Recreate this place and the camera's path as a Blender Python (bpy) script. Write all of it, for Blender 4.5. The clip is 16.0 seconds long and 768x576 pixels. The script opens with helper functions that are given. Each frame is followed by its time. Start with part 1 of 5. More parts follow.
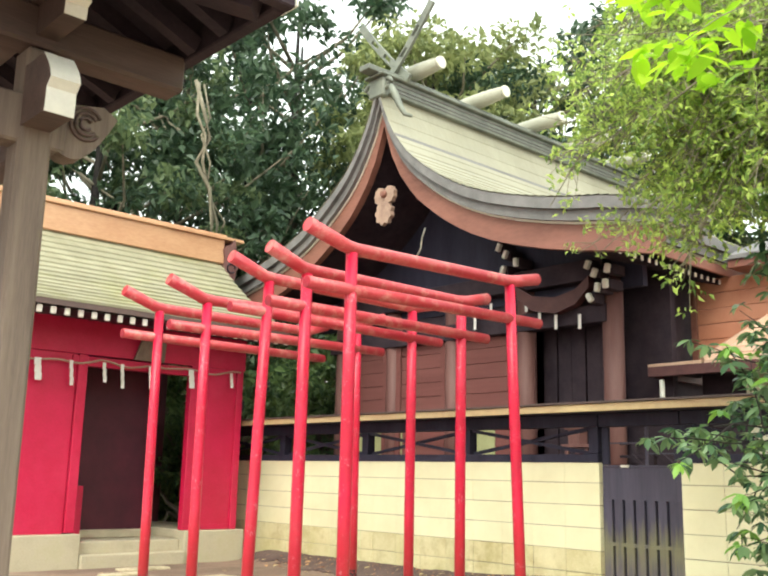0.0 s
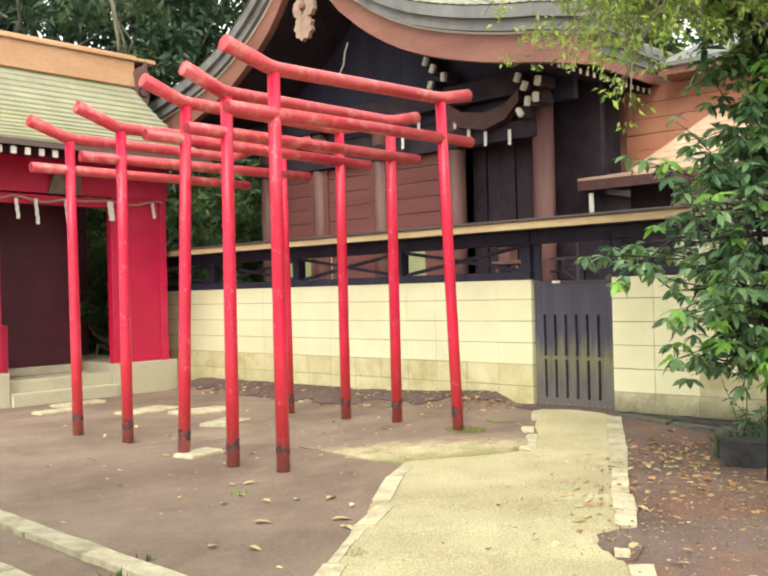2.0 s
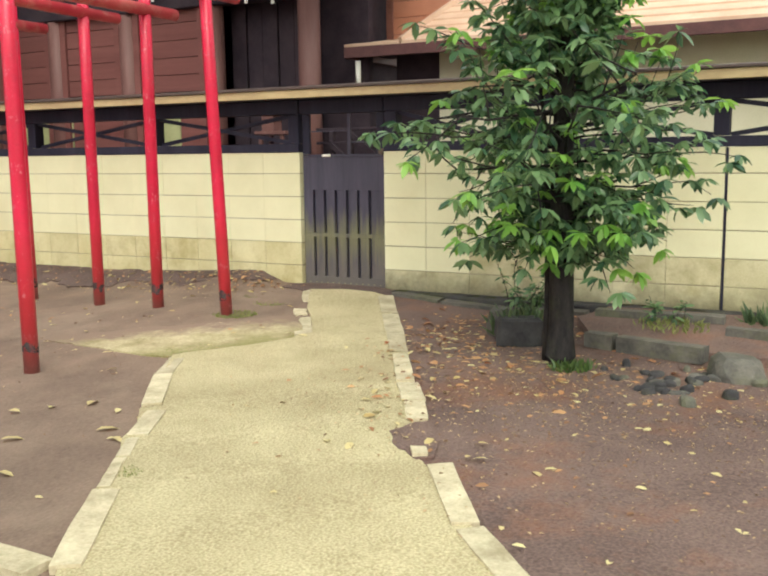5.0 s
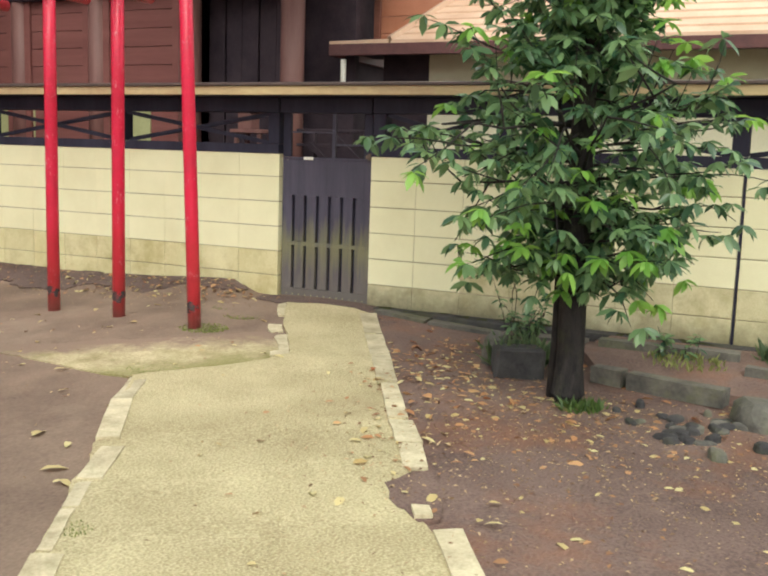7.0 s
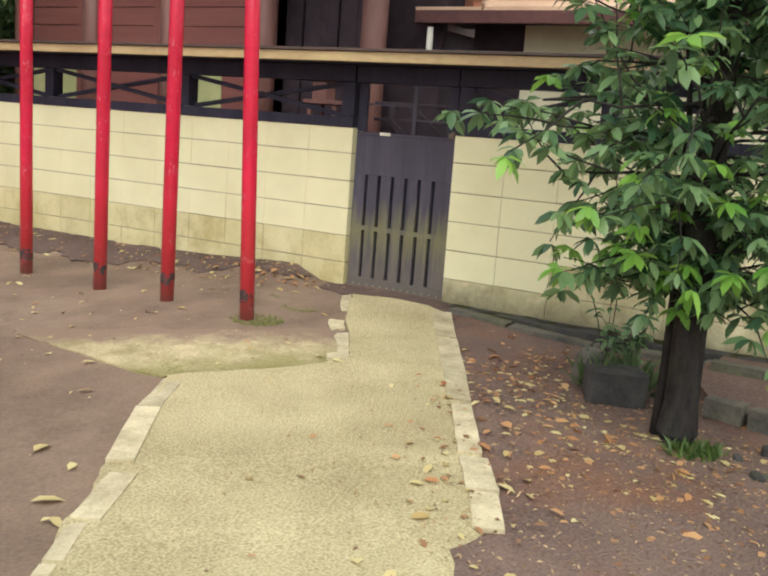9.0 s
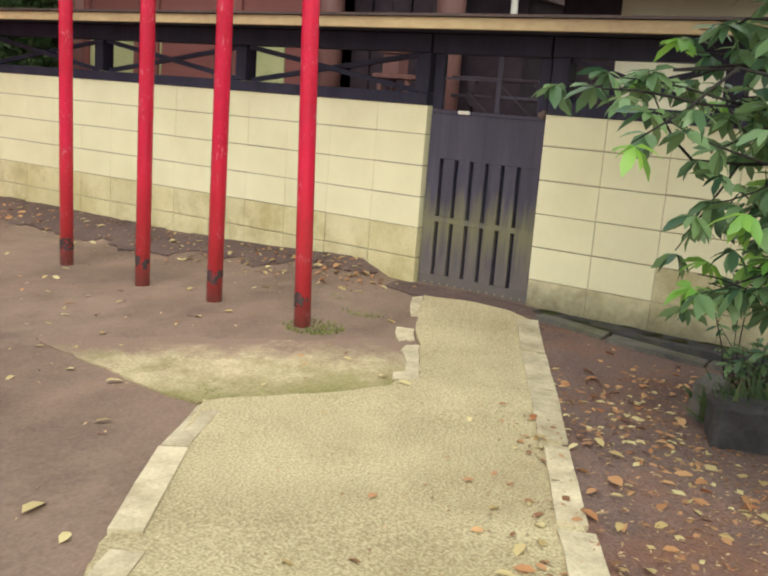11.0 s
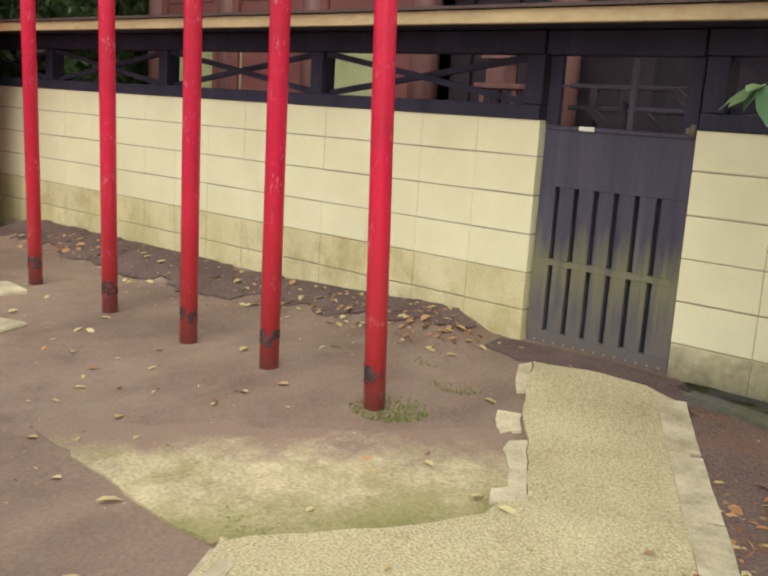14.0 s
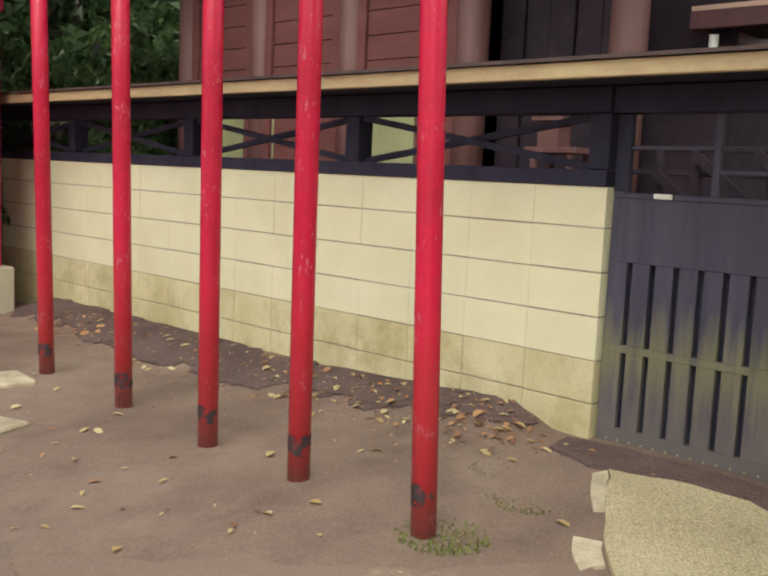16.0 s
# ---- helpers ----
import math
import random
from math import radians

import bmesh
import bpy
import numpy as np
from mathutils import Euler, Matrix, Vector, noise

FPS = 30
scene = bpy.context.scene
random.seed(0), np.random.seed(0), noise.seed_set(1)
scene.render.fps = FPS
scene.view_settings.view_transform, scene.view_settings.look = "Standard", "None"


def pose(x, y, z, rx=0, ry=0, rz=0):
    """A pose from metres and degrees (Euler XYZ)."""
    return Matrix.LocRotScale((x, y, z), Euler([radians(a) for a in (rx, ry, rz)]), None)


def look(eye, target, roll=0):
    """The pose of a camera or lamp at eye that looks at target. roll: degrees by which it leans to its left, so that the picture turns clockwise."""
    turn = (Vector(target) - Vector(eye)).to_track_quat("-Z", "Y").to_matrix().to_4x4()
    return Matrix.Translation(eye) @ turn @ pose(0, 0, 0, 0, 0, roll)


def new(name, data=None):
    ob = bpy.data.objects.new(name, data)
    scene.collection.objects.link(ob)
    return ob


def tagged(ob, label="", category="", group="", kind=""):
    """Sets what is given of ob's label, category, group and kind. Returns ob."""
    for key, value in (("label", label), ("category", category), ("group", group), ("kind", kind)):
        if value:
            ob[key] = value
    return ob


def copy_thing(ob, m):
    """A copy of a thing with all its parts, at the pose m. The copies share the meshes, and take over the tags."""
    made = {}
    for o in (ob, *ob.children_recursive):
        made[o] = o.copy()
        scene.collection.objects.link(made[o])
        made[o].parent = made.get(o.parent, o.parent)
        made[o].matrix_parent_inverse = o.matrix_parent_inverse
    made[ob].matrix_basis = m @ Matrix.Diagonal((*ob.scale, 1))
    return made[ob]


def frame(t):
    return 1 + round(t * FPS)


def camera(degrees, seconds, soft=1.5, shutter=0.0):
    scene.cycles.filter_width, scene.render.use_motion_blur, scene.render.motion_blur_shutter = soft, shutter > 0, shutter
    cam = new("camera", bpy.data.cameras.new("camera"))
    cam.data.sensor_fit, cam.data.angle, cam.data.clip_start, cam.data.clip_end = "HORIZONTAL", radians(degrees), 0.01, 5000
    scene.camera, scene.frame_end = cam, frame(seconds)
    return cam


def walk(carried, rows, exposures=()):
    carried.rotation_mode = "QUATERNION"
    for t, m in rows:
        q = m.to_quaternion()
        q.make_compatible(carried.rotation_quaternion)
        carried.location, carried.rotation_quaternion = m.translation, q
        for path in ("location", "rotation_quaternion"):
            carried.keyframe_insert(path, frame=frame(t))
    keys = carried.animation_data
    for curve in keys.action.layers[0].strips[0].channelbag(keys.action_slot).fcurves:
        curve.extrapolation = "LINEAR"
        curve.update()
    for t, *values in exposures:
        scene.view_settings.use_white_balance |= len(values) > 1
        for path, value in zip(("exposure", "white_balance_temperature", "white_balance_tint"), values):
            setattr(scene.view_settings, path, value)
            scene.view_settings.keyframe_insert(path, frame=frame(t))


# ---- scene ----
# ---- camera and walk ----
cam = camera(45.1, 16.0, soft=2.2)
PATH = [
    (0, (-0.341, -0.449, 1.351), (0.981, 0.998, 1.749), 1.3),
    (0.5, (-0.326, -0.36, 1.338), (1.04, 1.056, 1.694), 1.0),
    (1, (-0.27, -0.298, 1.364), (1.13, 1.115, 1.571), -0.3),
    (1.5, (-0.22, -0.263, 1.408), (1.213, 1.13, 1.501), -1.5),
    (2, (-0.201, -0.242, 1.433), (1.263, 1.12, 1.442), -1.4),
    (2.5, (-0.205, -0.191, 1.42), (1.298, 1.128, 1.371), -0.6),
    (3, (-0.158, -0.098, 1.423), (1.403, 1.147, 1.309), -0.1),
    (3.5, (-0.13, 0.072, 1.455), (1.567, 1.119, 1.295), 0.0),
    (4, (-0.064, 0.095, 1.503), (1.671, 1.066, 1.289), -1.1),
    (6.5, (0.424, 0.509, 1.51), (2.206, 1.355, 1.181), 1.6),
    (7, (0.564, 0.616, 1.517), (2.356, 1.459, 1.238), 1.9),
    (7.5, (0.712, 0.708, 1.524), (2.509, 1.543, 1.246), 1.6),
    (8, (0.901, 0.795, 1.512), (2.684, 1.649, 1.21), 2.0),
    (8.5, (1.097, 0.877, 1.517), (2.84, 1.804, 1.197), 3.3),
    (11, (1.988, 1.429, 1.523), (3.61, 2.531, 1.129), 4.4),
    (11.5, (2.15, 1.532, 1.531), (3.723, 2.698, 1.122), 4.0),
    (12, (2.311, 1.631, 1.518), (3.849, 2.835, 1.084), 3.1),
    (12.5, (2.467, 1.77, 1.533), (3.996, 2.984, 1.101), 2.3),
    (13, (2.633, 1.869, 1.529), (4.159, 3.09, 1.105), 1.2),
    (13.5, (2.831, 2.005, 1.527), (4.354, 3.233, 1.113), 2.9),
    (14, (3.013, 2.1, 1.53), (4.496, 3.388, 1.15), 3.6),
    (14.5, (3.17, 2.203, 1.516), (4.615, 3.532, 1.134), 2.5),
    (15, (3.268, 2.33, 1.537), (4.722, 3.656, 1.181), 2.5),
    (15.5, (3.386, 2.441, 1.553), (4.844, 3.776, 1.255), 2.4),
    (16, (3.462, 2.552, 1.537), (4.9, 3.92, 1.292), 2.6),
]
LIGHT = [(0, 1.2, 6290, -1), (1.5, 1.2, 6290, -1), (3, 0.99, 6260, 1), (4.2, 0.89, 6250, 1), (7, 0.78, 6240, 2), (12, 0.7, 6220, 4), (14.5, 0.6, 6190, 5), (16, 0.52, 6130, 6)]
walk(cam, [(t, look(eye, target, roll)) for t, eye, target, roll in PATH], LIGHT)

# ---- sky and sun ----
world = bpy.data.worlds.new("world")
scene.world = world
world.use_nodes = True
wn = world.node_tree.nodes
wl = world.node_tree.links
sky = wn.new("ShaderNodeTexSky")
sky.sky_type = "NISHITA"
sky.sun_disc = False
sky.sun_elevation = radians(46)
sky.sun_rotation = radians(240)
sky.air_density = 1.0
sky.dust_density = 6.0
sky.ozone_density = 0.6
# thin high cloud whitens the blue
veil = wn.new("ShaderNodeMix")
veil.data_type = "RGBA"
veil.inputs[0].default_value = 0.7
veil.inputs[7].default_value = (9.0, 8.8, 8.2, 1)
wl.new(sky.outputs[0], veil.inputs[6])
wl.new(veil.outputs[2], wn["Background"].inputs[0])
wn["Background"].inputs[1].default_value = 0.15

sun = new("sun", bpy.data.lights.new("sun", "SUN"))
sun.data.energy = 0.9
sun.data.angle = radians(35)
sun.data.color = (1.0, 0.95, 0.86)
SUN_AZ, SUN_EL = radians(240), radians(46)
sun.matrix_world = look((0, 0, 30), (-math.sin(SUN_AZ) * math.cos(SUN_EL), -math.cos(SUN_AZ) * math.cos(SUN_EL), 30 - math.sin(SUN_EL)))

# ---- materials ----


def material(name, c1, c2, scale=6.0, rough=0.7, bump=0.1, fine=60.0, metal=0.0, stretch=(1, 1, 1), per_object=0.0,
             per_island=0.0, stain=None, stain_scale=1.2, stain_amount=0.5, spec=0.5, fine_amount=0.35, growths=(), chips=None):
    """Two-scale noise material; c1 and c2 are its base colours, stain an optional third one in patches,
    growths (colour, direction, offset, from, to, unevenness, amount) cover one side of it: moss, washed-on earth,
    painted shade;
    chips (colour, scale, stretch, threshold) are small flakes gathered in patches where the paint has come off."""
    m = bpy.data.materials.new(name)
    m.use_nodes = True
    n, l = m.node_tree.nodes, m.node_tree.links
    b = n["Principled BSDF"]
    co = n.new("ShaderNodeNewGeometry")
    mp = n.new("ShaderNodeMapping")
    mp.inputs["Scale"].default_value = stretch
    l.new(co.outputs["Position"], mp.inputs[0])
    big = n.new("ShaderNodeTexNoise")
    big.inputs["Scale"].default_value = scale
    big.inputs["Detail"].default_value = 5
    big.inputs["Roughness"].default_value = 0.6
    l.new(mp.outputs[0], big.inputs["Vector"])
    small = n.new("ShaderNodeTexNoise")
    small.inputs["Scale"].default_value = fine
    small.inputs["Detail"].default_value = 3
    l.new(mp.outputs[0], small.inputs["Vector"])
    both = n.new("ShaderNodeMath")
    both.operation = "MULTIPLY_ADD"
    both.inputs[1].default_value = fine_amount
    l.new(small.outputs["Fac"], both.inputs[0])
    l.new(big.outputs["Fac"], both.inputs[2])
    ramp = n.new("ShaderNodeMapRange")
    ramp.inputs[1].default_value = 0.34 + 0.36 * fine_amount
    ramp.inputs[2].default_value = 0.68 + 0.66 * fine_amount
    l.new(both.outputs[0], ramp.inputs[0])
    mix = n.new("ShaderNodeMix")
    mix.data_type = "RGBA"
    mix.inputs[6].default_value = (*c1, 1)
    mix.inputs[7].default_value = (*c2, 1)
    l.new(ramp.outputs[0], mix.inputs[0])
    out = mix.outputs[2]
    if stain:
        sn = n.new("ShaderNodeTexNoise")
        sn.inputs["Scale"].default_value = stain_scale
        sn.inputs["Detail"].default_value = 6
        sn.inputs["Roughness"].default_value = 0.7
        l.new(co.outputs["Position"], sn.inputs["Vector"])
        sr = n.new("ShaderNodeMapRange")
        sr.inputs[1].default_value = 0.5
        sr.inputs[2].default_value = 0.75
        sr.inputs[4].default_value = stain_amount
        l.new(sn.outputs["Fac"], sr.inputs[0])
        sm = n.new("ShaderNodeMix")
        sm.data_type = "RGBA"
        sm.inputs[7].default_value = (*stain, 1)
        l.new(sr.outputs[0], sm.inputs[0])
        l.new(out, sm.inputs[6])
        out = sm.outputs[2]
    for colour, way, offset, lo, hi, uneven, amount in growths:
        dot = n.new("ShaderNodeVectorMath")
        dot.operation = "DOT_PRODUCT"
        dot.inputs[1].default_value = way
        l.new(co.outputs["Position"], dot.inputs[0])
        sh = n.new("ShaderNodeMath")
        sh.operation = "SUBTRACT"
        sh.inputs[1].default_value = offset
        l.new(dot.outputs["Value"], sh.inputs[0])
        ab = n.new("ShaderNodeMath")
        ab.operation = "ABSOLUTE"
        l.new(sh.outputs[0], ab.inputs[0])
        gn = n.new("ShaderNodeTexNoise")
        gn.inputs["Scale"].default_value = 5.0
        gn.inputs["Detail"].default_value = 7
        gn.inputs["Roughness"].default_value = 0.7
        l.new(mp.outputs[0], gn.inputs["Vector"])
        ad = n.new("ShaderNodeMath")
        ad.operation = "MULTIPLY_ADD"
        ad.inputs[1].default_value = uneven
        l.new(gn.outputs["Fac"], ad.inputs[0])
        l.new(ab.outputs[0], ad.inputs[2])
        gr = n.new("ShaderNodeMapRange")
        gr.inputs[1].default_value = lo + uneven / 2
        gr.inputs[2].default_value = hi + uneven / 2
        gr.inputs[4].default_value = amount
        l.new(ad.outputs[0], gr.inputs[0])
        gm = n.new("ShaderNodeMix")
        gm.data_type = "RGBA"
        gm.inputs[7].default_value = (*colour, 1)
        l.new(gr.outputs[0], gm.inputs[0])
        l.new(out, gm.inputs[6])
        out = gm.outputs[2]
    if chips:
        colour, chip_scale, chip_stretch, edge = chips
        cm = n.new("ShaderNodeMapping")
        cm.inputs["Scale"].default_value = chip_stretch
        l.new(co.outputs["Position"], cm.inputs[0])
        cn = n.new("ShaderNodeTexNoise")
        cn.inputs["Scale"].default_value = chip_scale
        cn.inputs["Detail"].default_value = 5
        cn.inputs["Roughness"].default_value = 0.65
        l.new(cm.outputs[0], cn.inputs["Vector"])
        area = n.new("ShaderNodeTexNoise")
        area.inputs["Scale"].default_value = chip_scale * 0.13
        area.inputs["Detail"].default_value = 2
        l.new(co.outputs["Position"], area.inputs["Vector"])
        cs = n.new("ShaderNodeMath")
        cs.operation = "MULTIPLY_ADD"
        cs.inputs[1].default_value = 0.55
        l.new(area.outputs["Fac"], cs.inputs[0])
        l.new(cn.outputs["Fac"], cs.inputs[2])
        cr = n.new("ShaderNodeMapRange")
        cr.inputs[1].default_value = edge
        cr.inputs[2].default_value = edge + 0.07
        cr.inputs[4].default_value = 0.8
        l.new(cs.outputs[0], cr.inputs[0])
        cx = n.new("ShaderNodeMix")
        cx.data_type = "RGBA"
        cx.inputs[7].default_value = (*colour, 1)
        l.new(cr.outputs[0], cx.inputs[0])
        l.new(out, cx.inputs[6])
        out = cx.outputs[2]
    if per_object or per_island:
        if per_object:
            src = n.new("ShaderNodeObjectInfo").outputs["Random"]
        else:
            src = n.new("ShaderNodeNewGeometry").outputs["Random Per Island"]
        vr = n.new("ShaderNodeMapRange")
        amount = per_object or per_island
        vr.inputs[3].default_value = 1 - amount
        vr.inputs[4].default_value = 1 + amount
        l.new(src, vr.inputs[0])
        hs = n.new("ShaderNodeHueSaturation")
        l.new(vr.outputs[0], hs.inputs["Value"])
        l.new(out, hs.inputs["Color"])
        out = hs.outputs[0]
    l.new(out, b.inputs["Base Color"])
    b.inputs["Roughness"].default_value = rough
    b.inputs["Metallic"].default_value = metal
    b.inputs["Specular IOR Level"].default_value = spec
    if bump:
        bp = n.new("ShaderNodeBump")
        bp.inputs["Strength"].default_value = bump
        bp.inputs["Distance"].default_value = 0.02
        l.new(both.outputs[0], bp.inputs["Height"])
        l.new(bp.outputs[0], b.inputs["Normal"])
    return m


def leaf_material(name, c1, c2, rough=0.4, glow=0.35):
    """Leaves: varied leaf by leaf, letting part of the light through."""
    m = bpy.data.materials.new(name)
    m.use_nodes = True
    n, l = m.node_tree.nodes, m.node_tree.links
    b = n["Principled BSDF"]
    geo = n.new("ShaderNodeNewGeometry")
    mix = n.new("ShaderNodeMix")
    mix.data_type = "RGBA"
    mix.inputs[6].default_value = (*c1, 1)
    mix.inputs[7].default_value = (*c2, 1)
    l.new(geo.outputs["Random Per Island"], mix.inputs[0])
    l.new(mix.outputs[2], b.inputs["Base Color"])
    b.inputs["Roughness"].default_value = rough
    tr = n.new("ShaderNodeBsdfTranslucent")
    hs = n.new("ShaderNodeHueSaturation")
    hs.inputs["Value"].default_value = 1.6
    hs.inputs["Hue"].default_value = 0.48
    l.new(mix.outputs[2], hs.inputs["Color"])
    l.new(hs.outputs[0], tr.inputs[0])
    ms = n.new("ShaderNodeMixShader")
    ms.inputs[0].default_value = glow
    l.new(b.outputs[0], ms.inputs[1])
    l.new(tr.outputs[0], ms.inputs[2])
    l.new(ms.outputs[0], n["Material Output"].inputs[0])
    return m


M = {}
M["soil"] = material("soil", (0.148, 0.102, 0.081), (0.292, 0.210, 0.160), 1.1, 0.95, 0.4, 55, stretch=(1.0, 1.5, 1), stain=(0.36, 0.275, 0.21), stain_scale=0.7, stain_amount=0.75, spec=0.2, fine_amount=0.5)
# mould and bark tones, darkened for the shade below the tree
M["soil_dark"] = material("mould_in_shade", (0.100, 0.066, 0.060), (0.235, 0.160, 0.138), 1.6, 0.95, 0.7, 70, stain=(0.27, 0.115, 0.06), stain_scale=1.8, stain_amount=0.65, spec=0.2, fine_amount=1.0)
M["path"] = material("path_concrete", (0.31, 0.25, 0.140), (0.68, 0.60, 0.38), 1.3, 0.9, 0.6, 95, stain=(0.30, 0.225, 0.13), stain_scale=1.0, stain_amount=0.7, spec=0.3, fine_amount=1.3)
M["patch"] = material("mossy_concrete", (0.25, 0.195, 0.115), (0.62, 0.53, 0.34), 2.4, 0.95, 0.5, 60, stain=(0.22, 0.195, 0.075), stain_scale=3.2, stain_amount=0.75, spec=0.2, fine_amount=0.7,
                      growths=(((0.165, 0.165, 0.042), (0.55, 0.83, 0), 6.05, 0.36, 0.0, 0.9, 0.6), ((0.240, 0.170, 0.132), (0.7, 0.7, 0), 6.13, 0.62, 0.90, 0.9, 1.0)))
M["kerb"] = material("kerb_stone", (0.36, 0.30, 0.195), (0.66, 0.58, 0.41), 7, 0.9, 0.5, 70, per_object=0.12, stain=(0.22, 0.19, 0.10), stain_scale=5, stain_amount=0.65)
M["block"] = material("painted_block", (0.69, 0.65, 0.425), (0.81, 0.77, 0.54), 1.3, 0.8, 0.05, 120, per_object=0.012, stain=(0.64, 0.58, 0.37), stain_scale=0.9, stain_amount=0.5, spec=0.3)
M["block_low"] = material("stained_block", (0.48, 0.42, 0.21), (0.74, 0.68, 0.44), 1.9, 0.9, 0.12, 100, per_object=0.05, stain=(0.33, 0.26, 0.11), stain_scale=2.4, stain_amount=0.85, spec=0.3, stretch=(1, 1, 0.7))
# grime and painted shadow together darken these blocks towards the ground
M["block_foot"] = material("grimy_shaded_block", (0.44, 0.39, 0.22), (0.68, 0.62, 0.42), 1.9, 0.9, 0.12, 100, per_object=0.05, stain=(0.28, 0.23, 0.11), stain_scale=2.4, stain_amount=0.85, spec=0.3,
                           growths=(((0.13, 0.115, 0.075), (0, 0, 1), 0.2, 0.30, 0.10, 0.4, 0.8),))
M["joint"] = material("mortar", (0.30, 0.26, 0.17), (0.44, 0.39, 0.27), 8, 0.95, 0.2)
M["dark_wood"] = material("dark_wood", (0.018, 0.017, 0.036), (0.040, 0.037, 0.064), 4, 0.7, 0.15, 50, stretch=(1, 1, 0.15), spec=0.3)
M["gate_wood"] = material("gate_wood", (0.040, 0.036, 0.062), (0.076, 0.068, 0.106), 4, 0.6, 0.2, 60, stretch=(4, 4, 0.3), per_object=0.06, growths=(((0.235, 0.225, 0.10), (0, 0, 1), 0.74, 0.24, 0.0, 0.7, 0.62), ((0.20, 0.172, 0.135), (0, 0, 1), 0.36, 0.40, 0.05, 0.4, 0.55)))
M["fascia"] = material("fascia_copper", (0.38, 0.26, 0.15), (0.58, 0.46, 0.25), 2.2, 0.55, 0.1, 40, stretch=(1, 0.4, 1), stain=(0.50, 0.46, 0.16), stain_scale=0.8)
M["roof_dark"] = material("roof_edge", (0.05, 0.035, 0.035), (0.11, 0.07, 0.06), 5, 0.6, 0.1)
M["red_paint"] = material("red_paint", (0.46, 0.002, 0.031), (0.62, 0.005, 0.055), 3, 0.38, 0.12, 70, stain=(0.34, 0.010, 0.040), stain_scale=9, stain_amount=0.5, chips=((0.58, 0.17, 0.20), 75, (1, 1, 0.4), 0.90),
                          growths=(((0.50, 0.050, 0.050), (0, 0, 1), 0.2, 1.0, 0.15, 0.3, 0.8), ((0.24, 0.10, 0.088), (0, 0, 1), 0.2, 0.26, 0.03, 0.2, 0.85)))
M["red_worn"] = material("red_worn", (0.22, 0.007, 0.020), (0.40, 0.012, 0.036), 9, 0.7, 0.2, 70, stain=(0.10, 0.04, 0.045), stain_scale=14, stain_amount=0.7)
# faded paint; its pale patches also stand in for sky highlights
M["red_faded_sheen"] = material("faded_red_with_sheen", (0.39, 0.010, 0.030), (0.57, 0.085, 0.095), 3.0, 0.36, 0.15, 60, stretch=(0.5, 2, 2), stain=(0.62, 0.36, 0.29), stain_scale=7, stain_amount=0.7)
M["grey_stone"] = material("grey_stone", (0.062, 0.058, 0.056), (0.17, 0.155, 0.13), 6, 0.9, 0.6, 50, stain=(0.12, 0.125, 0.04), stain_scale=4, stain_amount=0.7)
# plaster in a darker olive tone, shadow included in the colour
M["shaded_plaster"] = material("shaded_plaster", (0.26, 0.27, 0.13), (0.40, 0.40, 0.21), 2, 0.9, 0.05)
M["dark_red"] = material("dark_red_wood", (0.06, 0.020, 0.022), (0.12, 0.042, 0.04), 4, 0.6, 0.1)
M["tape"] = material("black_band", (0.022, 0.02, 0.024), (0.06, 0.035, 0.035), 12, 0.6, 0.2, 60, stain=(0.4, 0.03, 0.04), stain_scale=18, stain_amount=0.8)
M["red_wall"] = material("red_wall", (0.46, 0.003, 0.045), (0.58, 0.007, 0.072), 2.5, 0.5, 0.05, 40, stain=(0.60, 0.035, 0.10), stain_scale=1.5, stain_amount=0.5)
# crimson with the shade of interior and eaves put into its colour
M["red_in_shade"] = material("red_in_shade", (0.048, 0.004, 0.014), (0.085, 0.009, 0.024), 3, 0.6, 0.1)
M["plinth"] = material("plinth_stone", (0.40, 0.35, 0.25), (0.56, 0.50, 0.37), 3, 0.9, 0.2, 60, stain=(0.30, 0.27, 0.12), stain_scale=3)
M["shingle"] = material("shingle_roof", (0.225, 0.210, 0.135), (0.33, 0.31, 0.21), 3, 0.7, 0.15, 50, per_object=0.06, stain=(0.26, 0.255, 0.095), stain_scale=1.1, stain_amount=0.7)
M["copper"] = material("copper_ridge", (0.46, 0.24, 0.13), (0.60, 0.36, 0.21), 2.5, 0.45, 0.08, 40, stretch=(0.4, 1, 1))
M["hondo_roof"] = material("copper_roof", (0.27, 0.255, 0.185), (0.37, 0.35, 0.265), 1.4, 0.55, 0.08, 30, per_object=0.02, stretch=(1, 0.25, 0.25))
M["roof_grey"] = material("roof_layers", (0.12, 0.115, 0.115), (0.21, 0.20, 0.20), 4, 0.55, 0.1, stretch=(0.3, 1, 1))
M["patina"] = material("patina_copper", (0.11, 0.12, 0.105), (0.23, 0.245, 0.20), 4, 0.55, 0.12)
M["pale_end"] = material("pale_end", (0.62, 0.60, 0.50), (0.78, 0.76, 0.66), 12, 0.6, 0.05)
M["barge"] = material("barge_wood", (0.16, 0.062, 0.045), (0.27, 0.115, 0.085), 3, 0.6, 0.1, 40, stretch=(1, 0.3, 1))
M["hondo_wood"] = material("hondo_wood", (0.135, 0.048, 0.045), (0.205, 0.082, 0.074), 2, 0.7, 0.1, 40, stretch=(1, 0.2, 3), per_object=0.06, spec=0.25)
M["pillar_wood"] = material("pillar_wood", (0.125, 0.054, 0.050), (0.19, 0.092, 0.082), 5, 0.6, 0.1, 50, stretch=(2, 2, 0.2))
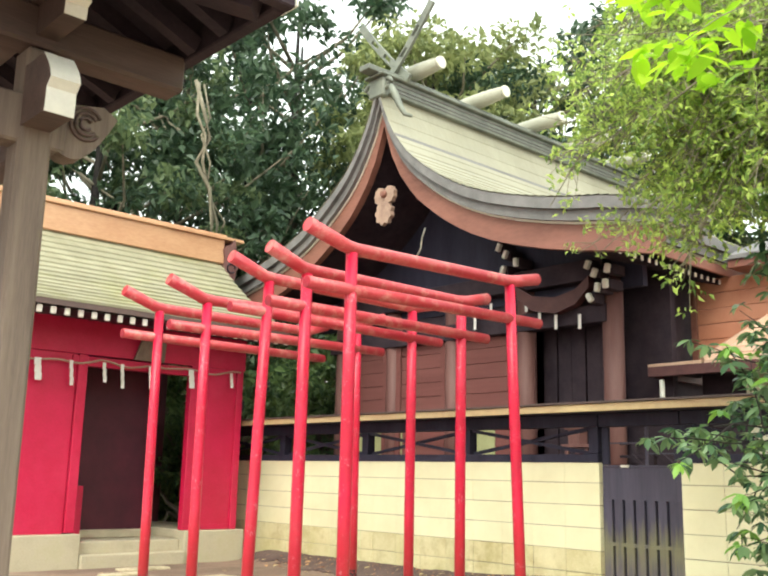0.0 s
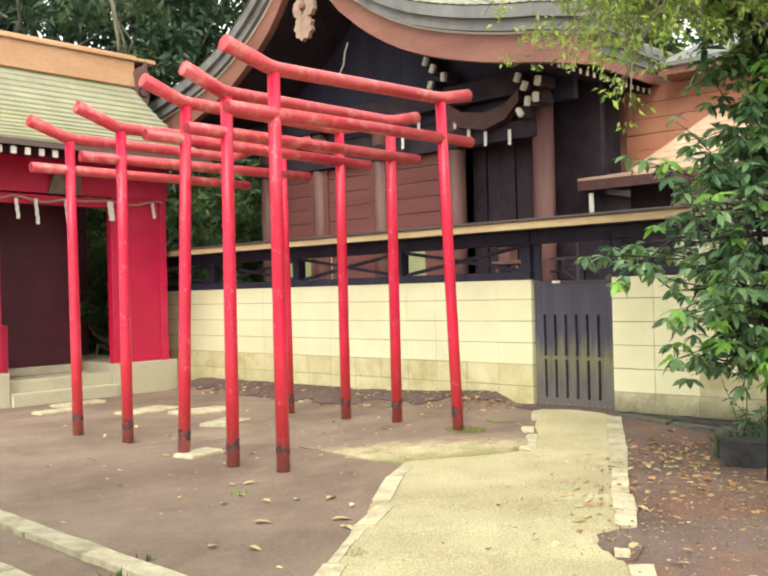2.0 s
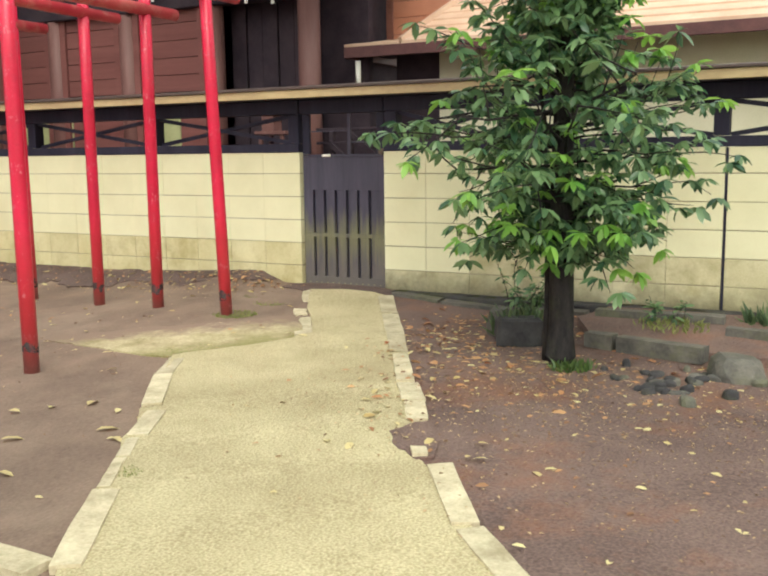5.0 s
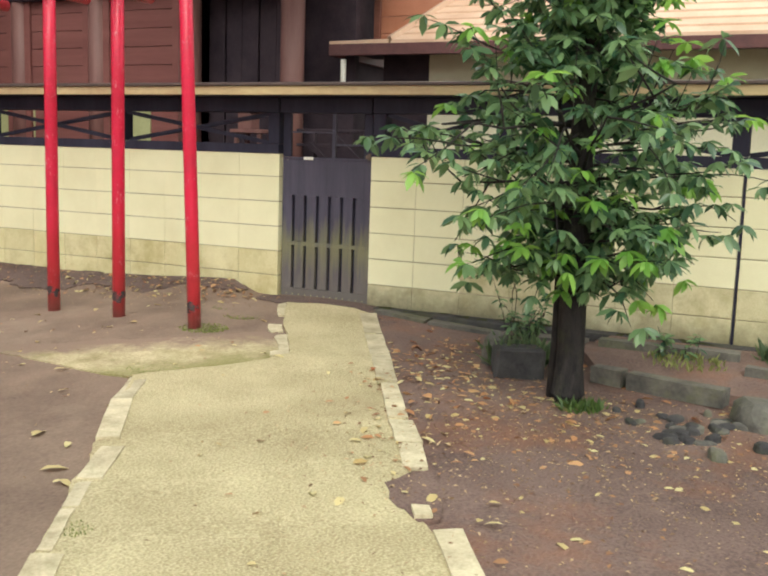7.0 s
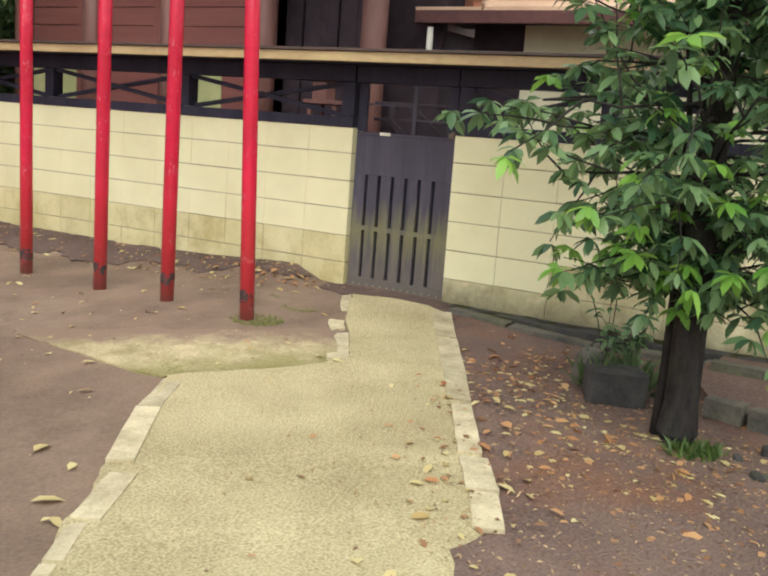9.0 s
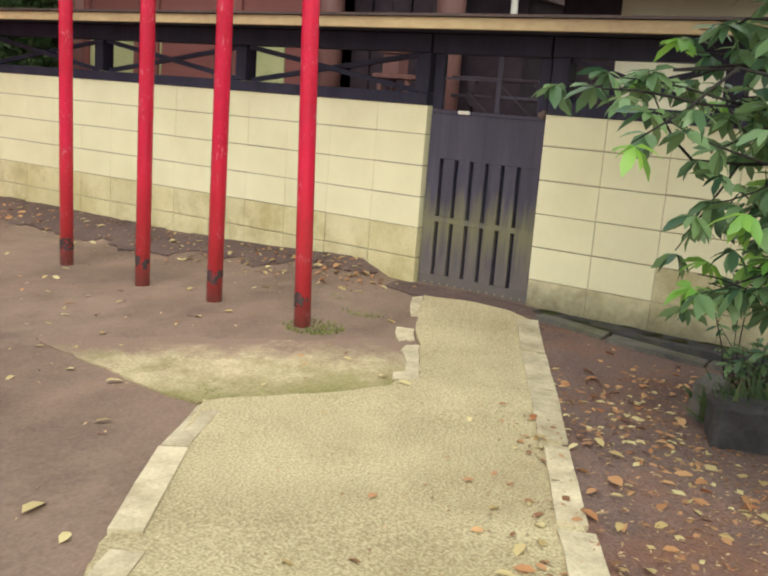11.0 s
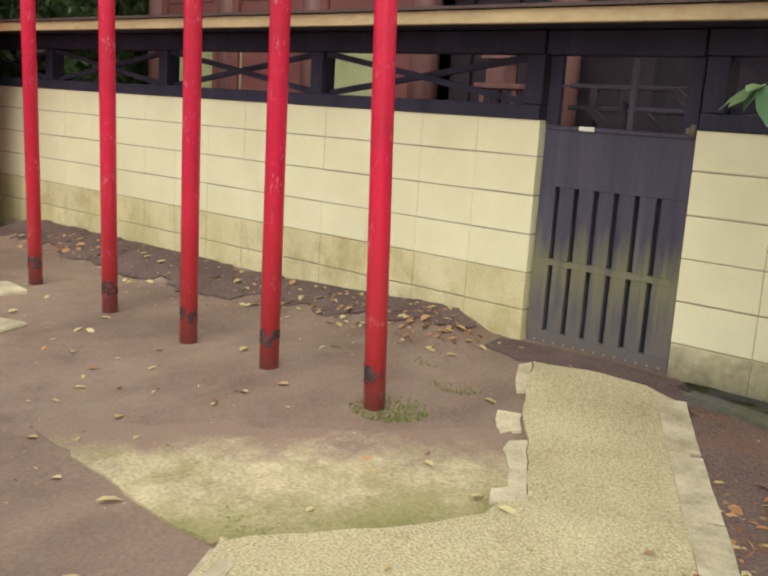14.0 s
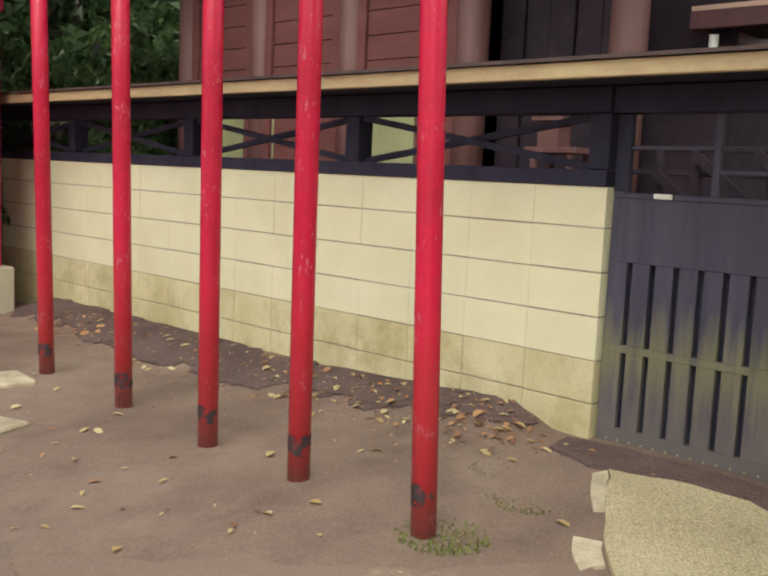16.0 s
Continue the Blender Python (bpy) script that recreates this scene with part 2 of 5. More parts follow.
# brown timber with the shade under roofs darkened into its colour
M["shadow_wood"] = material("shaded_brown_wood", (0.026, 0.019, 0.028), (0.060, 0.042, 0.052), 4, 0.8, 0.1, spec=0.2)
M["siding"] = material("siding", (0.42, 0.17, 0.10), (0.54, 0.25, 0.16), 2, 0.6, 0.06, per_object=0.05)
M["ribbed"] = material("ribbed_copper", (0.50, 0.32, 0.22), (0.64, 0.46, 0.34), 2.5, 0.5, 0.08, per_object=0.05)
M["plaster"] = material("plaster", (0.62, 0.58, 0.42), (0.74, 0.70, 0.54), 2, 0.9, 0.05)
M["white"] = material("white_paint", (0.70, 0.68, 0.62), (0.82, 0.80, 0.74), 10, 0.6, 0.05)
M["old_wood"] = material("weathered_wood", (0.115, 0.083, 0.068), (0.23, 0.175, 0.14), 5, 0.75, 0.25, 70, stretch=(5, 5, 0.25))
M["brown_wood"] = material("brown_wood", (0.07, 0.045, 0.04), (0.14, 0.09, 0.08), 4, 0.7, 0.15, 60, stretch=(0.3, 3, 3))
M["bark"] = material("bark", (0.014, 0.012, 0.015), (0.042, 0.036, 0.034), 14, 0.9, 0.7, 60, stretch=(2, 2, 0.5), spec=0.2, stain=(0.075, 0.085, 0.04), stain_scale=7, stain_amount=0.5)
M["bark_pale"] = material("pale_bark", (0.16, 0.14, 0.10), (0.30, 0.27, 0.20), 9, 0.9, 0.4)
M["dark_stone"] = material("dark_stone", (0.022, 0.020, 0.024), (0.065, 0.060, 0.060), 6, 0.9, 0.6, 50, stain=(0.08, 0.085, 0.025), stain_scale=4)
M["rope"] = material("straw_rope", (0.35, 0.24, 0.17), (0.5, 0.38, 0.28), 30, 0.9, 0.3)
M["paper"] = material("white_paper", (0.74, 0.72, 0.68), (0.82, 0.80, 0.76), 10, 0.8, 0.02)
M["leaf"] = leaf_material("leaf", (0.040, 0.092, 0.055), (0.21, 0.33, 0.150), 0.24)
M["leaf_new"] = leaf_material("new_leaf", (0.14, 0.33, 0.06), (0.28, 0.50, 0.10), glow=0.4)
M["leaf_bright"] = leaf_material("bright_leaf", (0.19, 0.40, 0.02), (0.36, 0.62, 0.03), glow=0.6)
M["leaf_far"] = leaf_material("far_leaf", (0.060, 0.105, 0.052), (0.17, 0.225, 0.105), 0.45, 0.45)
M["leaf_bush"] = leaf_material("bush_leaf", (0.045, 0.090, 0.038), (0.155, 0.225, 0.080), 0.4, 0.45)
M["leaf_far_light"] = leaf_material("far_leaf_light", (0.13, 0.17, 0.065), (0.29, 0.33, 0.14), 0.5, 0.5)
M["leaf_far_dark"] = leaf_material("far_leaf_dark", (0.026, 0.055, 0.032), (0.075, 0.125, 0.065), 0.45, 0.35)
M["leaf_fine"] = leaf_material("fine_leaf", (0.11, 0.20, 0.055), (0.46, 0.60, 0.16), 0.3, 0.6)
M["grass"] = leaf_material("grass", (0.05, 0.10, 0.028), (0.13, 0.20, 0.05))
M["moss_leaf"] = leaf_material("moss_leaf", (0.13, 0.155, 0.045), (0.27, 0.29, 0.10), 0.8, 0.3)
M["litter"] = leaf_material("fallen_leaf", (0.42, 0.30, 0.12), (0.62, 0.54, 0.28), 0.7, 0.1)
M["grit"] = leaf_material("bark_grit", (0.15, 0.085, 0.05), (0.52, 0.38, 0.22), 0.9, 0.1)
M["litter_brown"] = leaf_material("brown_fallen_leaf", (0.17, 0.08, 0.04), (0.46, 0.25, 0.12), 0.8, 0.1)
M["litter_orange"] = leaf_material("orange_fallen_leaf", (0.34, 0.13, 0.05), (0.58, 0.36, 0.17), 0.7, 0.15)
M["carved_wood"] = material("carved_pale_wood", (0.24, 0.15, 0.115), (0.38, 0.26, 0.20), 9, 0.7, 0.2, 60)
M["log_copper"] = material("weathered_log_copper", (0.30, 0.30, 0.235), (0.44, 0.43, 0.35), 3, 0.55, 0.1, 40, stretch=(1, 0.3, 1))
M["dark_earth"] = material("dark_earth", (0.080, 0.055, 0.053), (0.190, 0.133, 0.118), 3, 0.9, 0.7, 60, spec=0.2, fine_amount=0.8)
M["moss"] = material("moss", (0.040, 0.044, 0.020), (0.095, 0.10, 0.036), 9, 0.95, 0.8, 90, stain=(0.06, 0.05, 0.04), stain_scale=6, stain_amount=0.7, spec=0.1)

# ---- mesh helpers ----


def thing(name, label="", category="", group="", kind=""):
    return tagged(new(name), label, category, group, kind)


def part(name, bm, mat, parent=None, label=""):
    """Links a bmesh as one mesh object, under a thing or a part."""
    me = bpy.data.meshes.new(name)
    bm.to_mesh(me)
    bm.free()
    me.materials.append(mat)
    ob = new(name, me)
    if parent:
        ob.parent = parent
    if label:
        ob["label"] = label
    return ob


def share(name, me, m, parent):
    """Another object on the same mesh, placed by the matrix m."""
    ob = new(name, me)
    ob.parent = parent
    ob.matrix_basis = m
    return ob


def box(bm, x0, x1, y0, y1, z0, z1, bevel=0.0, m=None):
    r = bmesh.ops.create_cube(bm, size=1.0)
    vs = r["verts"]
    t = Matrix.Translation(((x0 + x1) / 2, (y0 + y1) / 2, (z0 + z1) / 2)) @ Matrix.Diagonal((abs(x1 - x0), abs(y1 - y0), abs(z1 - z0), 1))
    bmesh.ops.transform(bm, matrix=(m @ t) if m else t, verts=vs)
    if bevel:
        es = list({e for v in vs for e in v.link_edges})
        bmesh.ops.bevel(bm, geom=es, offset=bevel, segments=1, affect="EDGES")
    return bm


def bx(x0, x1, y0, y1, z0, z1, bevel=0.004):
    return box(bmesh.new(), x0, x1, y0, y1, z0, z1, bevel)


def tube(bm, pts, radii, seg=12, caps=True):
    """A round pipe along points, with its radius at each."""
    pts = [Vector(p) for p in pts]
    rings = []
    for i, p in enumerate(pts):
        a = pts[max(i - 1, 0)]
        b = pts[min(i + 1, len(pts) - 1)]
        q = (b - a).to_track_quat("Z", "Y")
        r = radii[i] if hasattr(radii, "__len__") else radii
        rings.append([bm.verts.new(p + q @ Vector((r * math.cos(k * math.tau / seg), r * math.sin(k * math.tau / seg), 0))) for k in range(seg)])
    for u, v in zip(rings, rings[1:]):
        for k in range(seg):
            f = bm.faces.new((u[k], u[(k + 1) % seg], v[(k + 1) % seg], v[k]))
            f.smooth = True
    if caps:
        bm.faces.new(rings[0][::-1])
        bm.faces.new(rings[-1])
    return bm


def prism(bm, outline, direction):
    """A solid: a flat outline of points pushed along a direction."""
    d = Vector(direction)
    a = [bm.verts.new(Vector(p)) for p in outline]
    b = [bm.verts.new(Vector(p) + d) for p in outline]
    bm.faces.new(a)
    bm.faces.new(b[::-1])
    for i in range(len(a)):
        j = (i + 1) % len(a)
        bm.faces.new((a[j], a[i], b[i], b[j]))
    bmesh.ops.recalc_face_normals(bm, faces=bm.faces)
    return bm


def beam(bm, a, b, w, h):
    """A squared timber from a to b, w wide and h high."""
    a, b = Vector(a), Vector(b)
    q = (b - a).to_track_quat("X", "Z").to_matrix().to_4x4()
    return box(bm, 0, (b - a).length, -w / 2, w / 2, -h / 2, h / 2, 0.0, Matrix.Translation(a) @ q)


def mesh_from(name, verts, faces, mat, parent=None, smooth=False):
    me = bpy.data.meshes.new(name)
    me.from_pydata([tuple(v) for v in verts], [], [tuple(f) for f in faces])
    me.materials.append(mat)
    if smooth:
        me.polygons.foreach_set("use_smooth", [True] * len(me.polygons))
    me.update()
    ob = new(name, me)
    if parent:
        ob.parent = parent
    return ob


def leaves(name, places, normals, axes, sizes, mat, parent, width=0.42, rich=False):
    """Many folded leaves: base points, way up, way along, length."""
    rng = np.random.default_rng(len(places))
    p = np.asarray(places, float)
    n = np.asarray(normals, float)
    a = np.asarray(axes, float)
    a /= np.linalg.norm(a, axis=1, keepdims=True) + 1e-9
    s = np.cross(n, a)
    s /= np.linalg.norm(s, axis=1, keepdims=True) + 1e-9
    u = np.cross(a, s)
    L = np.asarray(sizes, float)[:, None]
    droop = 0.18
    if rich:
        rows = [p, p + a * L * 0.30 + s * L * width * 0.46 + u * L * 0.05, p + a * L * 0.33, p + a * L * 0.30 - s * L * width * 0.46 + u * L * 0.05,
                p + a * L * 0.70 + s * L * width * 0.44 - u * L * droop * 0.15, p + a * L * 0.72 - u * L * droop * 0.4, p + a * L * 0.70 - s * L * width * 0.44 - u * L * droop * 0.15,
                p + a * L - u * L * droop]
        face = [(0, 2, 1), (0, 3, 2), (1, 2, 5, 4), (2, 3, 6, 5), (4, 5, 7), (5, 6, 7)]
    else:
        rows = [p, p + a * L * 0.45 + s * L * width * 0.5 + u * L * 0.08, p + a * L - u * L * droop, p + a * L * 0.45 - s * L * width * 0.5 + u * L * 0.08]
        face = [(0, 2, 1), (0, 3, 2)]
    k = len(rows)
    v = np.stack(rows, 1).reshape(-1, 3)
    base = np.arange(len(p))[:, None] * k
    faces = []
    for f in face:
        faces.extend((base + np.array(f)).tolist())
    return mesh_from(name, v.tolist(), faces, mat, parent, smooth=rich)


def unit(rng, n):
    v = rng.normal(size=(n, 3))
    return v / np.linalg.norm(v, axis=1, keepdims=True)


# ---- ground ----


def smooth(a, b, v):
    k = min(max((v - a) / (b - a), 0.0), 1.0)
    return k * k * (3 - 2 * k)


def ground_height(x, y):
    h = max(min(0.10 + 0.0150 * (x + y), 0.208), 0.02)
    # a low swell round the first posts, a rise at the gate, soil banked along the block wall
    h += 0.070 * smooth(4.6, 6.2, x) * math.exp(-((y - 5.0) / 1.25) ** 2)
    h += 0.075 * smooth(6.0, 7.2, x) * math.exp(-((y - 4.0) / 1.0) ** 2)
    h += 0.125 * smooth(6.75, 7.25, x) * smooth(4.92, 5.30, y) * (1 - smooth(10.0, 10.6, y))
    if y < 3.6 and x > 6.0:
        h += 0.04 * smooth(6.0, 6.4, x) * (1 - smooth(1.8, 3.0, y))
    return h


def ground_sheet():
    xs = sorted({*np.round(np.arange(-1.0, 9.01, 0.14), 3), *range(-12, -1, 2), *range(10, 30, 3), -30, -80, -300, 60, 120, 400})
    ys = sorted({*np.round(np.arange(-2.0, 11.5, 0.14), 3), *range(-14, -2, 2), *range(12, 34, 3), -30, -80, -300, 60, 120, 400})
    v, f = [], []
    for x in xs:
        for y in ys:
            d = 0.006 * noise.noise((x * 1.7, y * 1.7, 0)) + 0.003 * noise.noise((x * 7, y * 7, 3))
            v.append((x, y, ground_height(x, y) + d * (1 if -2 < x < 9 else 0)))
    n = len(ys)
    for i in range(len(xs) - 1):
        for j in range(n - 1):
            a = i * n + j
            f.append((a, a + n, a + n + 1, a + 1))
    ob = mesh_from("ground", v, f, M["soil"], smooth=True)
    return tagged(ob, "bare trodden brown earth with washed patches", "ground", kind="structure")


ground = ground_sheet()


def slab(name, outline, mat, lift, thick=0.06, rough_edge=0.02, step=0.12):
    """A thin paving with a ragged outline that follows the ground."""
    pts = []
    for (x0, y0), (x1, y1) in zip(outline, outline[1:] + outline[:1]):
        k = max(int(math.hypot(x1 - x0, y1 - y0) / step), 1)
        for i in range(k):
            x, y = x0 + (x1 - x0) * i / k, y0 + (y1 - y0) * i / k
            r = rough_edge if i else 0
            pts.append((x + r * (2 * noise.noise((x * 4, y * 4, 1)) + noise.noise((x * 15, y * 15, 2))), y + r * (2 * noise.noise((x * 4, y * 4, 7)) + noise.noise((x * 15, y * 15, 5)))))
    bm = bmesh.new()
    top = [bm.verts.new((x, y, 0)) for x, y in pts]
    face = bm.faces.new(top)
    bmesh.ops.triangulate(bm, faces=[face])
    bmesh.ops.subdivide_edges(bm, edges=[e for e in bm.edges if e.calc_length() > 0.4], cuts=2, use_grid_fill=True)
    bmesh.ops.subdivide_edges(bm, edges=[e for e in bm.edges if e.calc_length() > 0.3], cuts=1, use_grid_fill=True)
    bmesh.ops.triangulate(bm, faces=bm.faces)
    for v in bm.verts:
        v.co.z = ground_height(v.co.x, v.co.y) + lift + 0.004 * noise.noise((v.co.x * 3, v.co.y * 3, 9))
    r = bmesh.ops.extrude_face_region(bm, geom=list(bm.faces))
    low = [g for g in r["geom"] if isinstance(g, bmesh.types.BMVert)]
    for v in low:
        v.co.z -= thick
    bmesh.ops.recalc_face_normals(bm, faces=bm.faces)
    return part(name, bm, mat)


path = slab("path", [(-4.5, -3.6), (-3.4, -4.6), (2.98, 1.34), (3.28, 1.60), (3.46, 1.74), (3.55, 1.82), (3.66, 1.95), (3.78, 2.05), (3.88, 2.10), (4.02, 2.09), (4.30, 2.20), (4.69, 2.42), (5.31, 2.77), (5.95, 3.13), (6.5, 3.46), (6.94, 3.71), (7.01, 3.9), (6.97, 4.2), (6.90, 4.46), (6.54, 4.26), (6.31, 4.13), (6.10, 3.96), (5.61, 3.65), (5.53, 3.71), (5.42, 3.69), (5.24, 3.76), (5.02, 3.91), (4.76, 4.08), (4.66, 4.12), (3.66, 3.46), (2.6, 2.78), (2.16, 2.50)], M["path"], 0.022, rough_edge=0.012, step=0.07)
tagged(path, "pale exposed-aggregate concrete path leading to the gate", "path", kind="structure")
patch = slab("pavement", [(4.655, 4.14), (4.77, 4.095), (5.03, 3.925), (5.25, 3.775), (5.43, 3.705), (5.53, 3.725), (5.62, 3.67), (6.02, 3.93), (6.12, 4.06), (5.95, 4.25), (5.68, 4.40), (5.45, 4.66), (5.25, 4.95), (5.04, 5.14), (4.86, 5.36), (4.725, 5.34), (4.71, 5.15), (4.69, 4.78), (4.645, 4.38)], M["patch"], 0.010, rough_edge=0.018, step=0.07)
tagged(patch, "old mossy concrete patch half covered by earth", "pavement", kind="structure")


# ---- block wall with its timber transom and little roof ----

WALL_X, WALL_TOP, COURSE, BLOCK = 7.30, 1.521, 0.2105, 0.402


def block_wall(name, label, y_from, y_to, way):
    """Courses of painted blocks, counted from the gate's edge along way (+1 or -1)."""
    wall = new(name)
    tagged(wall, label, "wall", kind="structure")
    lo, hi = sorted((y_from, y_to))
    part("mortar", bx(WALL_X + 0.005, WALL_X + 0.146, lo + 0.002, hi - 0.002, -0.2, WALL_TOP - 0.004, 0), M["joint"], wall)
    shapes = {}
    count = int(abs(y_to - y_from) / BLOCK + 0.01)
    top = WALL_TOP
    for c in range(8):
        high = 0.196 if c == 0 else COURSE
        for k in range(count):
            a = y_from + way * k * BLOCK
            low = c >= (4 if way > 0 else 5)
            low = low or (c == 4 and a < 3.2)
            key = (low, high)
            if key not in shapes:
                shapes[key] = bpy.data.meshes.new("block")
                b = bx(0, 0.15, 0.0016, BLOCK - 0.0016, -high + 0.008, 0, 0.003) if low or way < 0 else bx(0, 0.15, 0.0007, BLOCK - 0.0007, -high + 0.008, 0, 0)
                b.to_mesh(shapes[key])
                b.free()
                shapes[key].materials.append((M["block_low"] if way > 0 else M["block_foot"]) if low else M["block"])
            share("block", shapes[key], pose(WALL_X + random.uniform(-0.0016, 0.0016), a if way > 0 else a - BLOCK, top + random.uniform(-0.0015, 0.0015) * (c > 0)), wall)
        top -= high
    return wall


GATE_L, GATE_R = 4.80, 3.937


block_wall("wall_left", "cream-painted concrete block wall with stained lower courses", GATE_L, 11.6, 1)
block_wall("wall_right", "cream-painted concrete block wall beside the gate", GATE_R, 1.123, -1)
block_wall("wall_far", "cream-painted concrete block wall past a dark open joint", 1.102, -6.2, -1)
tagged(part("joint_strip", bx(WALL_X + 0.012, WALL_X + 0.14, 1.104, 1.121, 0.0, WALL_TOP - 0.004, 0), M["dark_wood"]), "dark open joint between two wall sections", "joint", kind="structure")


def transom(posts, label):
    """Dark timber frame above the wall: rails, posts and crossed braces."""
    t = thing("transom_frame", label, "timber frame")
    lo, hi = posts[0], posts[-1]
    lo, hi = lo - 0.055, hi + 0.055
    part("sill", bx(7.29, 7.43, lo, hi, 1.522, 1.60), M["dark_wood"], t)
    part("beam", bx(7.29, 7.43, lo, hi, 1.865, 1.985), M["dark_wood"], t)
    for p in posts:
        part("post", bx(7.30, 7.42, p - 0.055, p + 0.055, 1.603, 1.862), M["dark_wood"], t)
    for a, b in zip(posts, posts[1:]):
        bm = beam(bmesh.new(), (7.345, a + 0.06, 1.61), (7.345, b - 0.06, 1.855), 0.03, 0.035)
        part("brace", bm, M["dark_wood"], t)
        bm = beam(bmesh.new(), (7.378, a + 0.06, 1.855), (7.378, b - 0.06, 1.61), 0.03, 0.035)
        part("brace", bm, M["dark_wood"], t)
    return t


transom([4.86, 6.52, 8.20, 9.90, 11.5], "dark timber transom with crossed braces on the block wall")
transom([-5.6, -3.9, -2.2, -0.52, 1.16, 2.84, 3.87], "dark timber transom with crossed braces beside the gate")


def wall_roof():
    r = thing("wall_roof", "low pent roof over the wall with a pale copper edge", "roof")
    part("fascia", bx(6.96, 7.00, -6, 11.6, 1.985, 2.055), M["fascia"], r, "pale yellow-brown copper fascia")
    bm = prism(bmesh.new(), [(6.94, -6, 2.058), (7.40, -6, 2.105), (7.86, -6, 2.058), (7.86, -6, 2.075), (7.40, -6, 2.122), (6.94, -6, 2.075)], (0, 17.6, 0))
    part("roof_sheet", bm, M["roof_dark"], r)
    part("soffit", bx(7.002, 7.84, -6, 11.6, 1.99, 2.012, 0), M["dark_wood"], r)
    part("fascia", bx(7.80, 7.84, -6, 11.6, 2.013, 2.055), M["dark_wood"], r)
    return r


wall_roof()


def gate():
    g = thing("gate", "closed dark wooden gate with slots and open top", "gate")
    y0, y1 = GATE_R + 0.012, GATE_L - 0.012
    # leaf: frame, panel, slotted boards
    for a, b in ((y0, y0 + 0.075), (y1 - 0.075, y1)):
        part("stile", bx(7.338, 7.372, a, b, 1.502, 1.86), M["dark_wood"], g)
    part("rail", bx(7.336, 7.37, y0 + 0.002, y1 - 0.002, 1.475, 1.50), M["gate_wood"], g)
    part("panel", bx(7.3375, 7.362, y0 + 0.002, y1 - 0.002, 1.1785, 1.4745, 0.002), M["gate_wood"], g)
    part("rail", bx(7.337, 7.37, y0 + 0.002, y1 - 0.002, 0.7535, 0.788, 0.0015), M["gate_wood"], g)
    part("rail", bx(7.337, 7.37, y0 + 0.002, y1 - 0.002, 0.31, 0.3895, 0.002), M["gate_wood"], g)
    pitch, slot = 0.1155, 0.029
    first = 4.098
    cuts = [y0 + 0.002] + [first + i * pitch + s * slot / 2 for i in range(6) for s in (-1, 1)] + [y1 - 0.002]
    for lo, hi in ((0.39, 0.753), (0.7885, 1.178)):
        for a, b in zip(cuts[::2], cuts[1::2]):
            part("slat", bx(7.337 + random.uniform(-0.001, 0.001), 7.368, a, b, lo, hi, 0.002), M["gate_wood"], g)
    part("backing", bx(7.378, 7.388, y0 + 0.02, y1 - 0.02, 0.31, 1.19, 0), M["dark_wood"], g)
    for i in range(13):
        part("nail_head", tube(bmesh.new(), [(7.337, y0 + 0.05 + i * 0.061, 0.335), (7.3335, y0 + 0.05 + i * 0.061, 0.335)], 0.005, 8), M["shaded_plaster"], g, "pale nail head")
    # lattice
    part("bar", bx(7.342, 7.36, y0 + 0.34, y0 + 0.37, 1.502, 1.858, 0), M["gate_wood"], g)
    part("bar", bx(7.340, 7.358, y0 + 0.078, y0 + 0.338, 1.60, 1.615, 0), M["gate_wood"], g)
    part("bar", bx(7.340, 7.358, y0 + 0.372, y1 - 0.078, 1.70, 1.712, 0), M["gate_wood"], g)
    part("lintel", bx(7.30, 7.42, y0 - 0.008, y1 + 0.008, 1.862, 1.985), M["dark_wood"], g)
    part("latch", bx(7.322, 7.336, y1 - 0.30, y1 - 0.21, 1.478, 1.502), M["white"], g, "small pale metal latch plate")
    part("hinge", bx(7.318, 7.330, y0 + 0.002, y0 + 0.05, 1.50, 1.53), M["old_wood"], g)
    part("hinge_pin", tube(bmesh.new(), [(7.315, y0 + 0.01, 1.49), (7.315, y0 + 0.01, 1.545)], 0.014), M["old_wood"], g)
    return g


gate()
part_sill = tagged(part("threshold", bx(7.24, 7.46, 3.85, 4.86, 0.18, 0.275, 0.012), M["dark_stone"]), "dark worn stone threshold under the gate", "threshold", kind="structure")


apron = slab("gate_apron", [(6.90, 4.56), (7.02, 4.84), (7.235, 4.88), (7.235, 3.84), (7.0, 3.70)], M["dark_earth"], 0.012, 0.04, 0.015, 0.08)
tagged(apron, "dark earth between the path's end and the gate", "soil", kind="structure")


# ---- torii ----


